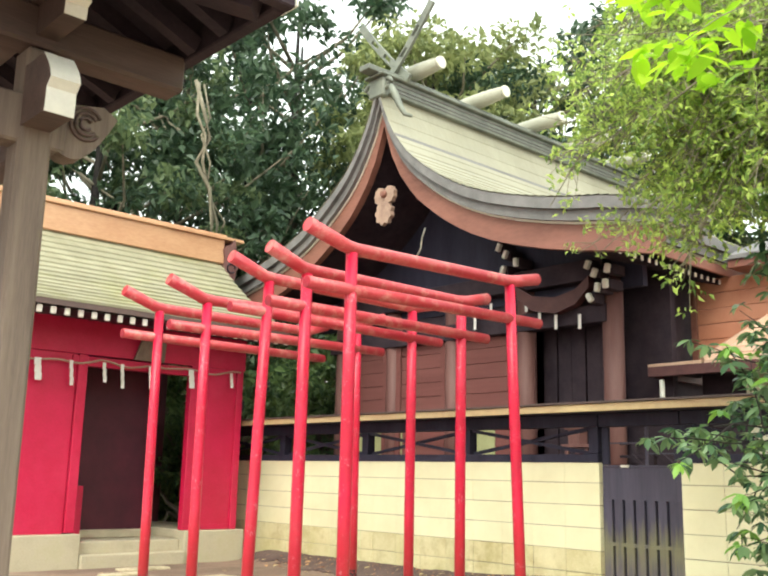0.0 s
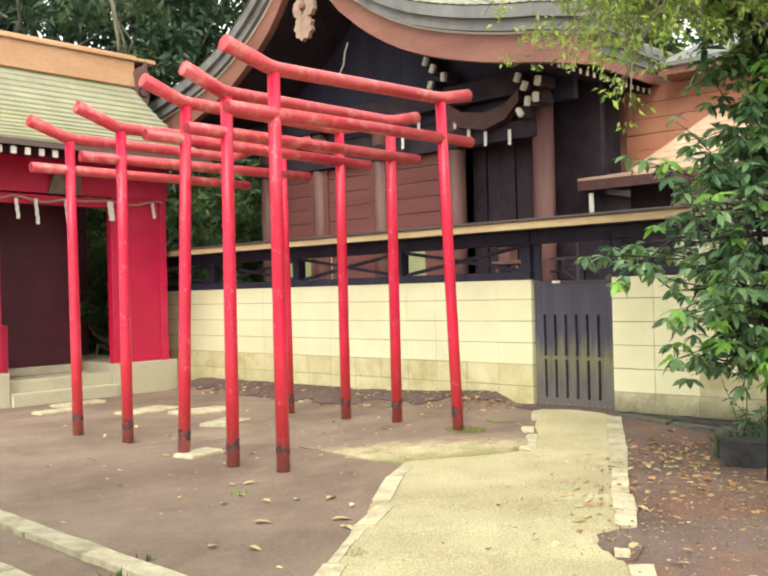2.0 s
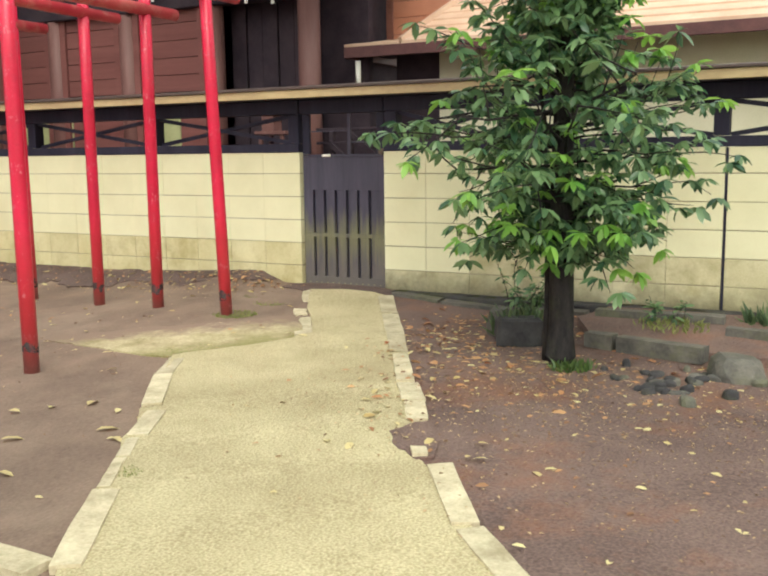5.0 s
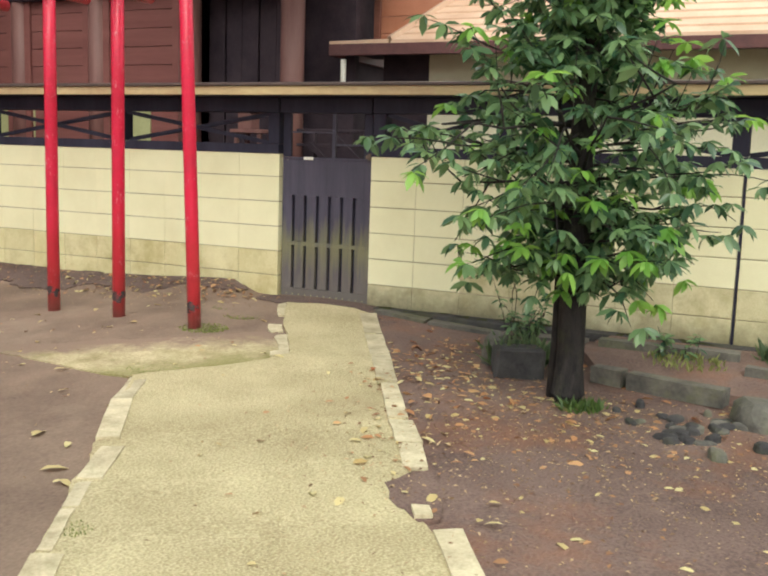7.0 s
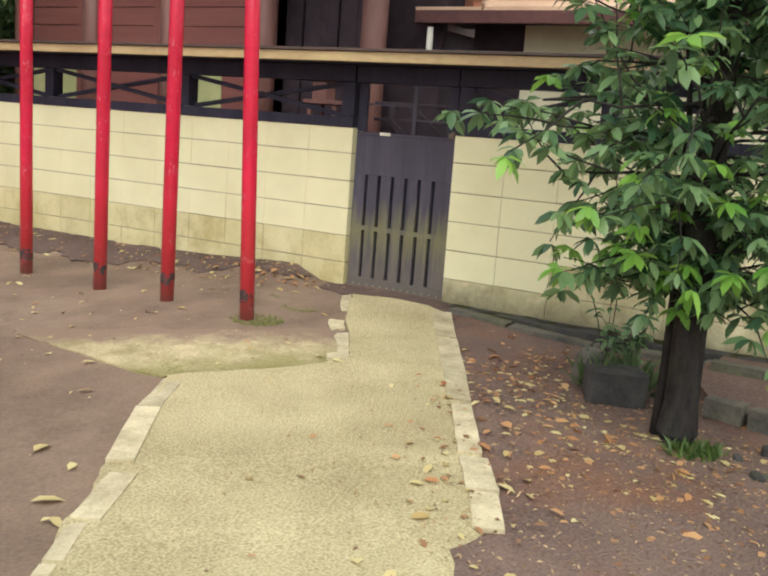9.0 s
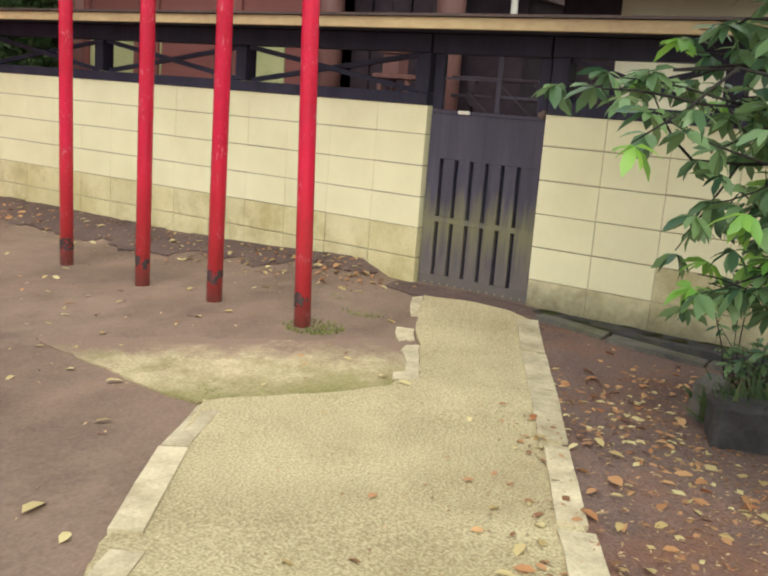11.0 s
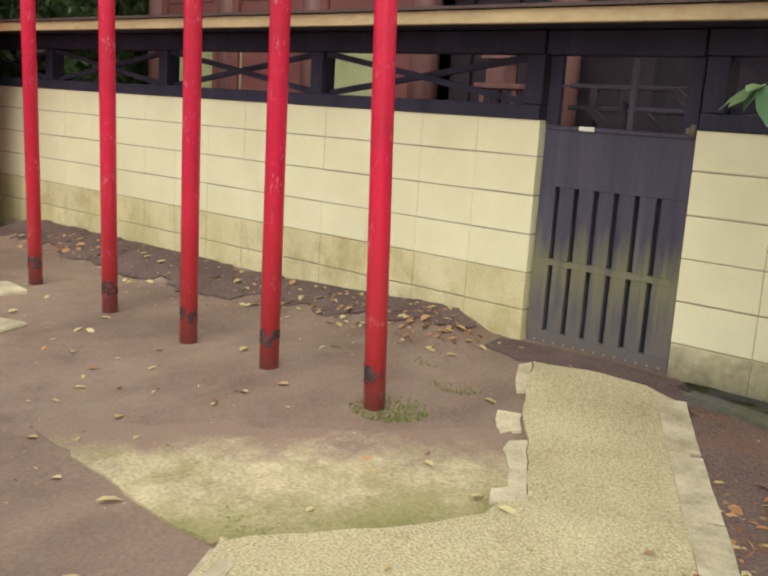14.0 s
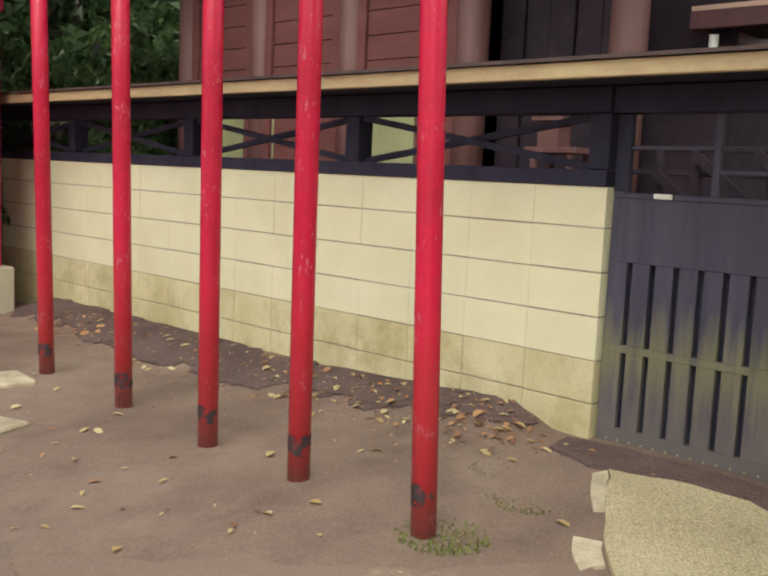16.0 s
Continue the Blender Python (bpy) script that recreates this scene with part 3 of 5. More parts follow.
def torii(y, base_l, base_r, top_l, top_r, tip_l, tip_r, nuki_l, nuki_r, label):
    t = thing("torii", label, "torii", "row of red torii")
    gl, gr = ground_height(*base_l), ground_height(*base_r)

    def post(base, top, g, high):
        b, a = Vector((*base, g - 0.05)), Vector((top[0], y, high))
        d = a - b
        p = part("post", tube(bmesh.new(), [b + d * k for k in (0.0, 0.3, 0.65, 1.0)], [0.047, 0.047, 0.046, 0.045], 18), M["red_paint"], t)
        w = d / d.z
        bm = tube(bmesh.new(), [b + w * (0.165 + 0.0045 * i) for i in range(20)], [0.0482] * 20, 72, False)
        off = base[0] * 7 + base[1] * 3
        gone = []
        for f in bm.faces:
            c = f.calc_center_median()
            k = noise.noise((c.x * 24 + off, c.y * 24, c.z * 20)) + 0.6 * noise.noise((c.x * 70, c.y * 70 + off, c.z * 70))
            if k < -0.27 + abs(c.z - b.z - 0.205) * 9:
                gone.append(f)
        bmesh.ops.delete(bm, geom=gone, context="FACES")
        # only the largest connected smear stays
        left, best = set(bm.faces), set()
        while left:
            island, todo = set(), [left.pop()]
            while todo:
                f = todo.pop()
                island.add(f)
                for e in f.edges:
                    for o in e.link_faces:
                        if o in left:
                            left.discard(o)
                            todo.append(o)
            best = max(best, island, key=len)
        bmesh.ops.delete(bm, geom=[f for f in bm.faces if f not in best], context="FACES")
        part("band", bm, M["tape"], p, "ragged black band")
        return p

    post(base_l, top_l, gl, top_l[1])
    post(base_r, top_r, gr, top_r[1])
    zl, zr = top_l[1] + 0.035, top_r[1] + 0.035
    # lintel: straight, with upturned ends
    k = 0.05
    pts = [(tip_l[0], y, tip_l[1]), (top_l[0] - k, y, zl + 0.008), (top_l[0] + k, y, zl), (top_r[0] - k, y, zr), (top_r[0] + k, y, zr + 0.008), (tip_r[0], y, tip_r[1])]
    part("lintel", tube(bmesh.new(), pts, [0.056, 0.052, 0.050, 0.050, 0.052, 0.055], 18), M["red_faded_sheen"], t, "sun-faded red lintel with painted pale sheen and upturned ends")
    part("tie_beam", tube(bmesh.new(), [(nuki_l[0], y, nuki_l[1]), (nuki_r[0], y, nuki_r[1])], 0.046, 18), M["red_faded_sheen"], t, "sun-faded red tie beam with painted pale sheen")
    for end, other in ((nuki_l, 1), (nuki_r, -1)):
        part("end_cap", tube(bmesh.new(), [(end[0] - 0.004 * other, y, end[1]), (end[0] + 0.002 * other, y, end[1])], 0.040, 16), M["red_worn"], t, "faded cut end")


TORII = [
    (4.63, (4.00, 4.66), (5.89, 4.61), (3.97, 2.96), (5.78, 3.00), (3.55, 3.10), (6.15, 3.11), (3.56, 2.68), (6.18, 2.71)),
    (5.20, (3.90, 5.09), (5.93, 5.34), (4.00, 2.89), (5.78, 2.89), (3.63, 3.05), (6.13, 3.00), (3.64, 2.63), (6.13, 2.62)),
    (5.92, (3.96, 5.78), (5.96, 6.02), (4.15, 2.95), (5.86, 2.93), (3.76, 3.11), (6.24, 3.05), (3.77, 2.69), (6.25, 2.66)),
    (6.84, (4.05, 6.72), (6.07, 6.95), (4.12, 2.87), (5.95, 2.89), (3.71, 3.04), (6.32, 3.02), (3.74, 2.63), (6.31, 2.65)),
    (7.74, (4.02, 7.50), (6.14, 7.98), (4.13, 2.90), (5.96, 2.89), (3.74, 3.06), (6.26, 3.02), (3.75, 2.64), (6.23, 2.64)),
]
for row in TORII:
    torii(*row, "red painted round-pipe torii with faded feet standing in earth")


# ---- red shrine ----


def red_shrine():
    s = thing("shrine", "small crimson shrine with open doorway on a stone plinth", "shrine")
    y = 10.30
    part("plinth", bx(6.05, 6.95, y - 0.10, 12.6, 0.0, 0.61, 0.012), M["plinth"], s, "pale stone plinth")
    part("plinth", bx(3.6, 4.66, y - 0.10, 12.6, 0.0, 0.60, 0.012), M["plinth"], s, "pale stone plinth")
    part("floor", bx(4.662, 6.048, y + 0.02, 12.6, 0.0, 0.50, 0.01), M["plinth"], s)
    part("step", bx(4.665, 6.045, y - 0.14, y + 0.018, 0.0, 0.36, 0.012), M["plinth"], s, "pale stone step")
    # front wall panels
    part("wall_panel", bx(6.27, 6.84, y, y + 0.06, 0.612, 2.72), M["red_wall"], s)
    part("wall_panel", bx(3.70, 4.47, y, y + 0.06, 0.602, 2.72), M["red_wall"], s)
    for a, b in ((6.04, 6.15), (6.162, 6.26), (4.48, 4.60), (6.76, 6.86), (3.66, 3.76)):
        part("post", bx(a, b, y - 0.035, y + 0.075, 0.612, 2.72, 0.006), M["red_wall"], s)
    part("lintel", bx(4.40, 6.30, y - 0.03, y + 0.08, 2.585, 2.70, 0.006), M["red_wall"], s)
    part("frieze", bx(3.62, 6.90, y - 0.015, y + 0.06, 2.723, 3.16), M["red_wall"], s, "crimson painted frieze under the eaves")
    part("rail", bx(6.28, 6.75, y - 0.02, y - 0.002, 0.614, 0.68), M["red_wall"], s)
    # side and back walls
    part("wall_panel", bx(6.80, 6.86, y + 0.08, y + 0.75, 0.612, 3.1), M["red_wall"], s)
    # inner walls, door and rear post coloured dark to stand for the unlit room
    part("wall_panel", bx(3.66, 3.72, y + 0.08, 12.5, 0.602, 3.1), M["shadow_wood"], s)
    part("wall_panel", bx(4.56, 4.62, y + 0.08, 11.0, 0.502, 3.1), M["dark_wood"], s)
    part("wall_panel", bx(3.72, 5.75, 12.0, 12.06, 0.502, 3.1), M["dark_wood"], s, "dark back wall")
    part("door", bx(4.665, 5.95, 11.0, 11.04, 0.502, 3.1), M["red_in_shade"], s, "crimson inner door with interior shade in its colour")
    part("inner_step", bx(4.9, 5.90, 10.86, 10.997, 0.502, 0.60, 0.008), M["plinth"], s, "pale stone inner step")
    part("post", bx(6.72, 6.84, 12.3, 12.42, 0.612, 3.1), M["red_in_shade"], s)
    part("offering_box", bx(4.66, 4.78, y + 0.2, y + 0.6, 0.502, 1.15), M["red_wall"], s)
    part("plaque", prism(bmesh.new(), [(5.20, y - 0.05, 2.72), (5.62, y - 0.05, 2.72), (5.58, y - 0.16, 3.02), (5.26, y - 0.16, 3.02)], (0, 0.04, 0)), M["old_wood"], s, "grey wooden name board")
    # roof
    yr, zr, ye, ze = 11.35, 4.50, 9.42, 3.20
    x0, x1 = 2.7, 7.00
    n = 16
    for side in (-1, 1):
        verts, faces = [], []
        for i in range(n):
            a, b = i / n, (i + 1) / n
            sag = lambda k: -0.16 * math.sin(math.pi * k) * 0.7
            ya, za = ye + (yr - ye) * a, ze + (zr - ze) * a + sag(a)
            yb, zb = ye + (yr - ye) * b, ze + (zr - ze) * b + sag(b)
            if side > 0:
                ya, yb = 2 * yr - ya, 2 * yr - yb
            lift = 0.022
            verts = [(x0, ya, za + lift), (x1, ya, za + lift), (x1, yb, zb), (x0, yb, zb), (x0, ya, za - 0.01), (x1, ya, za - 0.01)]
            mesh_from("shingle_course", verts, [(0, 1, 2, 3), (4, 5, 1, 0)], M["shingle"], s)
        bm = bmesh.new()
        ol = []
        for k in np.linspace(0, 1, 9):
            ol.append((x0 + 0.01, ye + (yr - ye) * k, ze + (zr - ze) * k - 0.112 * math.sin(math.pi * k) - 0.015))
        for k in np.linspace(1, 0, 9):
            ol.append((x0 + 0.01, ye + (yr - ye) * k, ze + (zr - ze) * k - 0.112 * math.sin(math.pi * k) - 0.075))
        if side > 0:
            ol = [(a, 2 * yr - b, c) for a, b, c in ol]
        prism(bm, ol, (x1 - x0 - 0.02, 0, 0))
        part("roof_deck", bm, M["brown_wood"], s)
    part("ridge", bx(x0, 7.02, yr - 0.16, yr + 0.16, 4.42, 4.78, 0.008), M["copper"], s, "orange-brown copper ridge box")
    part("ridge_cap", bx(x0, 7.34, yr - 0.20, yr + 0.20, 4.783, 4.83, 0.006), M["copper"], s)
    part("ridge_cap", bx(x0, 7.06, yr - 0.14, yr + 0.14, 4.833, 4.87, 0.006), M["copper"], s)
    # carved end board: scrolls seen from the side
    ol = []
    for a in np.linspace(0, math.tau, 36, endpoint=False):
        r = 1 + 0.16 * math.cos(5 * a) + 0.08 * math.cos(9 * a + 1)
        ol.append((7.13 + 0.13 * r * math.cos(a), yr - 0.2, 4.46 + 0.30 * r * math.sin(a)))
    part("ridge_ornament", prism(bmesh.new(), ol, (0, 0.4, 0)), M["pillar_wood"], s, "carved brown ridge-end ornament")
    part("ornament_scroll", tube(bmesh.new(), [(7.13 + 0.07 * math.cos(k), yr - 0.205, 4.36 + 0.07 * math.sin(k)) for k in np.linspace(0, 5.5, 14)], 0.014, 6), M["shadow_wood"], s)
    # rafters with white ends
    raf = wht = None
    for i in range(27):
        x = x0 + 0.12 + i * 0.16
        if raf is None:
            bm = beam(bmesh.new(), (0, 9.50, 3.075), (0, 10.28, 3.18), 0.06, 0.075)
            o = part("rafter", bm, M["red_in_shade"], s)
            raf = o.data
            e = part("rafter_end", bx(-0.034, 0.034, 9.47, 9.4995, 3.03, 3.12, 0.012), M["white"], o, "white-painted rafter end")
            wht = e.data
            o.matrix_basis = pose(x, 0, 0)
        else:
            o = share("rafter", raf, pose(x, 0, 0), s)
            share("rafter_end", wht, Matrix(), o)
    return s


red_shrine()


def sacred_rope():
    r = thing("sacred_rope", "thin straw rope with white paper streamers across the doorway", "rope")
    pts = []
    for i in range(25):
        x = 3.72 + i * (6.78 - 3.72) / 24
        pts.append((x, 10.225, 2.655 - 0.02 * math.sin(i * 1.3) - 0.035 * math.sin(math.pi * (i % 8) / 8) + 0.02 * (x - 5)))
    part("rope", tube(bmesh.new(), pts, 0.012, 8), M["rope"], r)
    for x, h in ((3.95, 0.26), (4.36, 0.30), (4.78, 0.24), (5.02, 0.30), (5.42, 0.28), (6.0, 0.24), (6.62, 0.2)):
        bm = bmesh.new()
        z = 2.64 + 0.02 * (x - 5)
        w = 0.022 if x not in (5.42, 6.0, 3.95) else 0.04
        for k in range(3):
            box(bm, x - w + 0.012 * k, x + w + 0.012 * k, 10.205 + 0.004 * k, 10.207 + 0.004 * k, z - h * (k + 1) / 3, z - h * k / 3)
        part("paper_streamer", bm, M["paper"], r, "folded white paper streamer")


sacred_rope()
for cx, cy, w, d, a in ((5.25, 9.75, 0.62, 0.22, 4), (5.35, 8.45, 0.65, 0.34, 8), (5.65, 7.9, 0.62, 0.33, -6), (4.05, 5.72, 0.36, 0.2, 10), (5.25, 6.95, 0.45, 0.3, 20), (4.75, 9.3, 0.5, 0.2, 5)):
    z = ground_height(cx, cy)
    bm = box(bmesh.new(), -w / 2, w / 2, -d / 2, d / 2, -0.05, 0.028, 0.012)
    st = part("stepping_stone", bm, M["kerb"])
    st.matrix_basis = pose(cx, cy, z, 0, 0, a)
    tagged(st, "flat pale stepping stone sunk in the earth", "stone", "stepping stones")


# ---- main hall behind the wall ----

GABLE = [(0.0, 6.54), (0.15, 6.10), (0.35, 5.74), (0.6, 5.43), (0.9, 5.18), (1.2, 4.97), (1.55, 4.77), (1.9, 4.62), (2.3, 4.49), (2.7, 4.385), (3.1, 4.30), (3.5, 4.235), (3.8, 4.165), (4.1, 4.10), (4.35, 4.06)]
GABLE_X, GABLE_Y, HALL_END = 7.45, 8.30, 13.9


def gable_z(d):
    for (a, za), (b, zb) in zip(GABLE, GABLE[1:]):
        if d <= b:
            return za + (zb - za) * (d - a) / (b - a)
    return GABLE[-1][1]


def gable_band(x0, x1, d0, d1, up, down, side, n=26):
    """A curved solid that follows the gable's slope between two depths below its top."""
    bm = bmesh.new()
    ds = np.linspace(d0, d1, n)
    top = [(x0, GABLE_Y + side * d, gable_z(d) - up) for d in ds]
    low = [(x0, GABLE_Y + side * d, gable_z(d) - down) for d in ds]
    a = [bm.verts.new(p) for p in top]
    b = [bm.verts.new(p) for p in low]
    c = [bm.verts.new((x1, p[1], p[2])) for p in top]
    e = [bm.verts.new((x1, p[1], p[2])) for p in low]
    for i in range(n - 1):
        for q in ((a[i], a[i + 1], b[i + 1], b[i]), (c[i + 1], c[i], e[i], e[i + 1]), (a[i + 1], a[i], c[i], c[i + 1]), (b[i], b[i + 1], e[i + 1], e[i])):
            bm.faces.new(q)
    bm.faces.new((a[0], b[0], e[0], c[0]))
    bm.faces.new((a[-1], c[-1], e[-1], b[-1]))
    bmesh.ops.recalc_face_normals(bm, faces=bm.faces)
    return bm


def main_hall():
    h = thing("main_hall", "dark brown timber shrine hall with curved copper roof", "shrine hall")
    for side in (-1, 1):
        # roof skin in overlapping courses
        verts, faces = [], []
        n = 37
        for i in range(n):
            a, b = 4.3 * (1 - i / n), 4.3 * (1 - (i + 1) / n)
            end = HALL_END if a < 3.55 else 8.3
            verts = [(GABLE_X - 0.01, GABLE_Y + side * a, gable_z(a) + 0.018), (end, GABLE_Y + side * a, gable_z(a) + 0.018), (end, GABLE_Y + side * b, gable_z(b) + 0.004), (GABLE_X - 0.01, GABLE_Y + side * b, gable_z(b) + 0.004),
                      (GABLE_X - 0.01, GABLE_Y + side * a, gable_z(a)), (end, GABLE_Y + side * a, gable_z(a))]
            mesh_from("roof_course", verts, [(0, 1, 2, 3), (4, 5, 1, 0)], M["hondo_roof"], h)
        part("roof_edge", gable_band(GABLE_X, 8.3, 3.502, 4.3, 0.001, 0.13, side), M["roof_grey"], h, "grey layered roof edge")
        part("roof_edge", gable_band(GABLE_X + 0.06, 8.28, 3.442, 4.24, 0.132, 0.25, side), M["roof_grey"], h, "grey layered roof edge")
        part("roof_lining", gable_band(GABLE_X + 0.12, 8.26, 3.382, 4.18, 0.252, 0.275, side), M["pale_end"], h, "pale strip under the roof edge")
        part("eave_fascia", bx(8.31, HALL_END - 0.02, GABLE_Y + side * 3.40 - 0.02, GABLE_Y + side * 3.40 + 0.02, 3.84, 3.955), M["barge"], h, "red-brown eave board")
        part("roof_edge", gable_band(GABLE_X, HALL_END, 0, 3.5, 0.001, 0.13, side), M["roof_grey"], h, "grey layered roof edge")
        part("roof_edge", gable_band(GABLE_X + 0.06, HALL_END, 0, 3.44, 0.132, 0.25, side), M["roof_grey"], h, "grey layered roof edge")
        part("roof_lining", gable_band(GABLE_X + 0.12, HALL_END, 0, 3.38, 0.252, 0.275, side), M["pale_end"], h, "pale strip under the roof edge")
        part("bargeboard", gable_band(GABLE_X + 0.14, GABLE_X + 0.24, 0, 4.08, 0.277, 0.56, side), M["barge"], h, "curved red-brown bargeboard")
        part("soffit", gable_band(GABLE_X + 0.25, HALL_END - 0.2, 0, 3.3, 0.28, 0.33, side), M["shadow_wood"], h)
    part("ridge", bx(GABLE_X - 0.02, HALL_END, GABLE_Y - 0.13, GABLE_Y + 0.13, 6.40, 6.62, 0.01), M["patina"], h, "green-grey copper ridge")
    part("ridge_cap", bx(GABLE_X - 0.08, HALL_END, GABLE_Y - 0.19, GABLE_Y + 0.19, 6.623, 6.66, 0.01), M["patina"], h)
    part("ridge_cap", bx(GABLE_X - 0.25, HALL_END, GABLE_Y - 0.10, GABLE_Y + 0.10, 6.663, 6.745, 0.01), M["patina"], h)
    for x in (8.05, 9.40, 10.75, 12.0, 13.2):
        lg = part("ridge_log", tube(bmesh.new(), [(x, GABLE_Y - 0.60, 6.86), (x, GABLE_Y - 0.2, 6.86), (x, GABLE_Y + 0.2, 6.86), (x, GABLE_Y + 0.60, 6.86)], [0.085, 0.112, 0.112, 0.085], 18), M["log_copper"], h, "pale copper-clad ridge log")
        for sgn in (-1, 1):
            part("log_end", tube(bmesh.new(), [(x, GABLE_Y + sgn * 0.60, 6.86), (x, GABLE_Y + sgn * 0.625, 6.86)], [0.092, 0.085], 18), M["pale_end"], lg, "pale round log end")
    for z in (6.45, 6.50, 6.56):
        part("ridge_moulding", bx(GABLE_X + 0.1, HALL_END, GABLE_Y - 0.142, GABLE_Y + 0.142, z, z + 0.014, 0.003), M["roof_grey"], h)
    # forked finial: two curved boards crossing over the ridge, each pierced by wind slots
    for sgn, reach, high in ((1, 0.80, 7.80), (-1, 0.70, 7.62)):
        rows = []
        for k in np.linspace(0, 1, 9):
            yy = GABLE_Y + sgn * (-0.22 + (reach + 0.22) * k)
            zz = 6.68 + (high - 6.68) * (0.8 * k + 0.2 * k * k)
            rows.append((7.80 + 0.03 * sgn, yy, zz))
        for i, (a, b) in enumerate(zip(rows, rows[1:])):
            u = Vector(b) - Vector(a)
            side = u.cross(Vector((1, 0, 0))).normalized()
            for off in ((-0.042, 0.042) if i in (3, 5) else (0.0,)):
                w = 0.026 if off else 0.11
                part("ridge_finial", beam(bmesh.new(), Vector(a) + side * off - u * 0.02, Vector(b) + side * off + u * 0.02, 0.045, w), M["patina"], h, "green-grey forked finial board")
    # scrolled end ornament on the ridge
    bm = bmesh.new()
    tube(bm, [(GABLE_X + 0.02, GABLE_Y - 0.17 - 0.09 * math.cos(k) * (1 - k / 9), 6.50 + 0.10 * math.sin(k) * (1 - k / 9)) for k in np.linspace(0, 6.6, 20)], 0.028, 8)
    tube(bm, [(GABLE_X + 0.02, GABLE_Y - 0.24, 6.46), (GABLE_X + 0.05, GABLE_Y - 0.30, 6.32), (GABLE_X + 0.08, GABLE_Y - 0.36, 6.16), (GABLE_X + 0.10, GABLE_Y - 0.44, 6.02), (GABLE_X + 0.16, GABLE_Y - 0.52, 5.98)], [0.035, 0.05, 0.045, 0.032, 0.02], 8)
    tube(bm, [(GABLE_X + 0.02, GABLE_Y + 0.17 + 0.09 * math.cos(k) * (1 - k / 9), 6.50 + 0.10 * math.sin(k) * (1 - k / 9)) for k in np.linspace(0, 6.6, 20)], 0.028, 8)
    box(bm, GABLE_X - 0.03, GABLE_X + 0.08, GABLE_Y - 0.15, GABLE_Y + 0.15, 6.34, 6.60, 0.02)
    part("ridge_ornament", bm, M["patina"], h, "scrolled copper ridge-end ornament")
    # pendant: a scalloped drop under two scrolls
    bm = bmesh.new()
    py = GABLE_Y - 0.15
    for cy, cz, ry, rz, wave, dx in ((0, 4.71, 0.15, 0.155, 0.10, 0.0), (0.085, 4.95, 0.10, 0.115, 0.06, 0.006), (-0.085, 4.95, 0.10, 0.115, 0.06, 0.010), (0, 4.85, 0.07, 0.10, 0.0, 0.014)):
        ol = []
        for a in np.linspace(0, math.tau, 44, endpoint=False):
            k = 1 + wave * math.cos(9 * a)
            ol.append((GABLE_X + 0.02 + dx, py + cy + ry * k * math.cos(a), cz + rz * k * math.sin(a)))
        prism(bm, ol, (0.06, 0, 0))
    part("pendant", bm, M["carved_wood"], h, "carved pale brown gable pendant")
    part("pendant_boss", tube(bmesh.new(), [(GABLE_X - 0.02, py, 4.96), (GABLE_X + 0.03, py, 4.96)], [0.03, 0.055], 8), M["barge"], h)
    part("pendant_cord", tube(bmesh.new(), [(8.4, 8.30, 4.72), (8.4, 8.36, 4.60), (8.4, 8.38, 4.45), (8.4, 8.46, 4.34)], 0.012, 6), M["pale_end"], h, "pale hanging cord")
    # gable wall and tie beams, set back; beams darkened for the roof's shade
    bm = bmesh.new()
    ol = [(9.0, GABLE_Y + d, gable_z(abs(d)) - 0.34) for d in np.linspace(-3.0, 3.0, 31)] + [(9.0, GABLE_Y + 3.0, 3.6), (9.0, GABLE_Y - 3.0, 3.6)]
    prism(bm, ol, (0.1, 0, 0))
    part("gable_wall", bm, M["dark_wood"], h)
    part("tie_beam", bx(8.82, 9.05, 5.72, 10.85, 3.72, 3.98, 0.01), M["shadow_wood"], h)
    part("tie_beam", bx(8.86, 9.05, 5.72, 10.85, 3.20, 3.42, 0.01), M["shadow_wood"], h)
    bm = prism(bmesh.new(), [(8.70, 6.95, 3.62), (8.70, 6.7, 3.46), (8.70, 6.35, 3.40), (8.70, 6.05, 3.46), (8.70, 5.85, 3.60), (8.70, 5.85, 3.46), (8.70, 6.05, 3.28), (8.70, 6.35, 3.20), (8.70, 6.7, 3.27), (8.70, 6.95, 3.46)], (0.12, 0, 0))
    cb = part("curved_beam", bm, M["dark_red"], h)
    cb.matrix_basis = pose(0, 0, 0.14)
    # body
    for y in (5.72, 7.02, 8.30, 9.5, 10.66):
        part("pillar", tube(bmesh.new(), [(9.0, y, 0.75), (9.0, y, 3.75)], 0.125, 18), M["pillar_wood"], h, "round reddish-brown pillar")
    for a, b in ((7.12, 8.19), (8.41, 9.4), (9.6, 10.56)):
        n = 6
        for i in range(n):
            z0, z1 = 2.06 + i * 0.2, 2.06 + (i + 1) * 0.2
            part("board", bx(8.97, 9.01, a, b, z0, z1 - 0.006, 0.004), M["hondo_wood"], h)
        part("frame", bx(8.93, 8.968, a, a + 0.09, 0.95, 3.2), M["hondo_wood"], h)
        part("frame", bx(8.93, 8.968, b - 0.09, b, 0.95, 3.2), M["hondo_wood"], h)
    # plaster panels take the darkened copy, painting in the veranda's shadow
    for a, b, mt in ((9.3, 10.54, "plaster"), (7.55, 8.17, "plaster"), (8.43, 9.29, "hondo_wood"), (7.14, 7.54, "hondo_wood")):
        mt = "shaded_plaster" if mt == "plaster" else mt
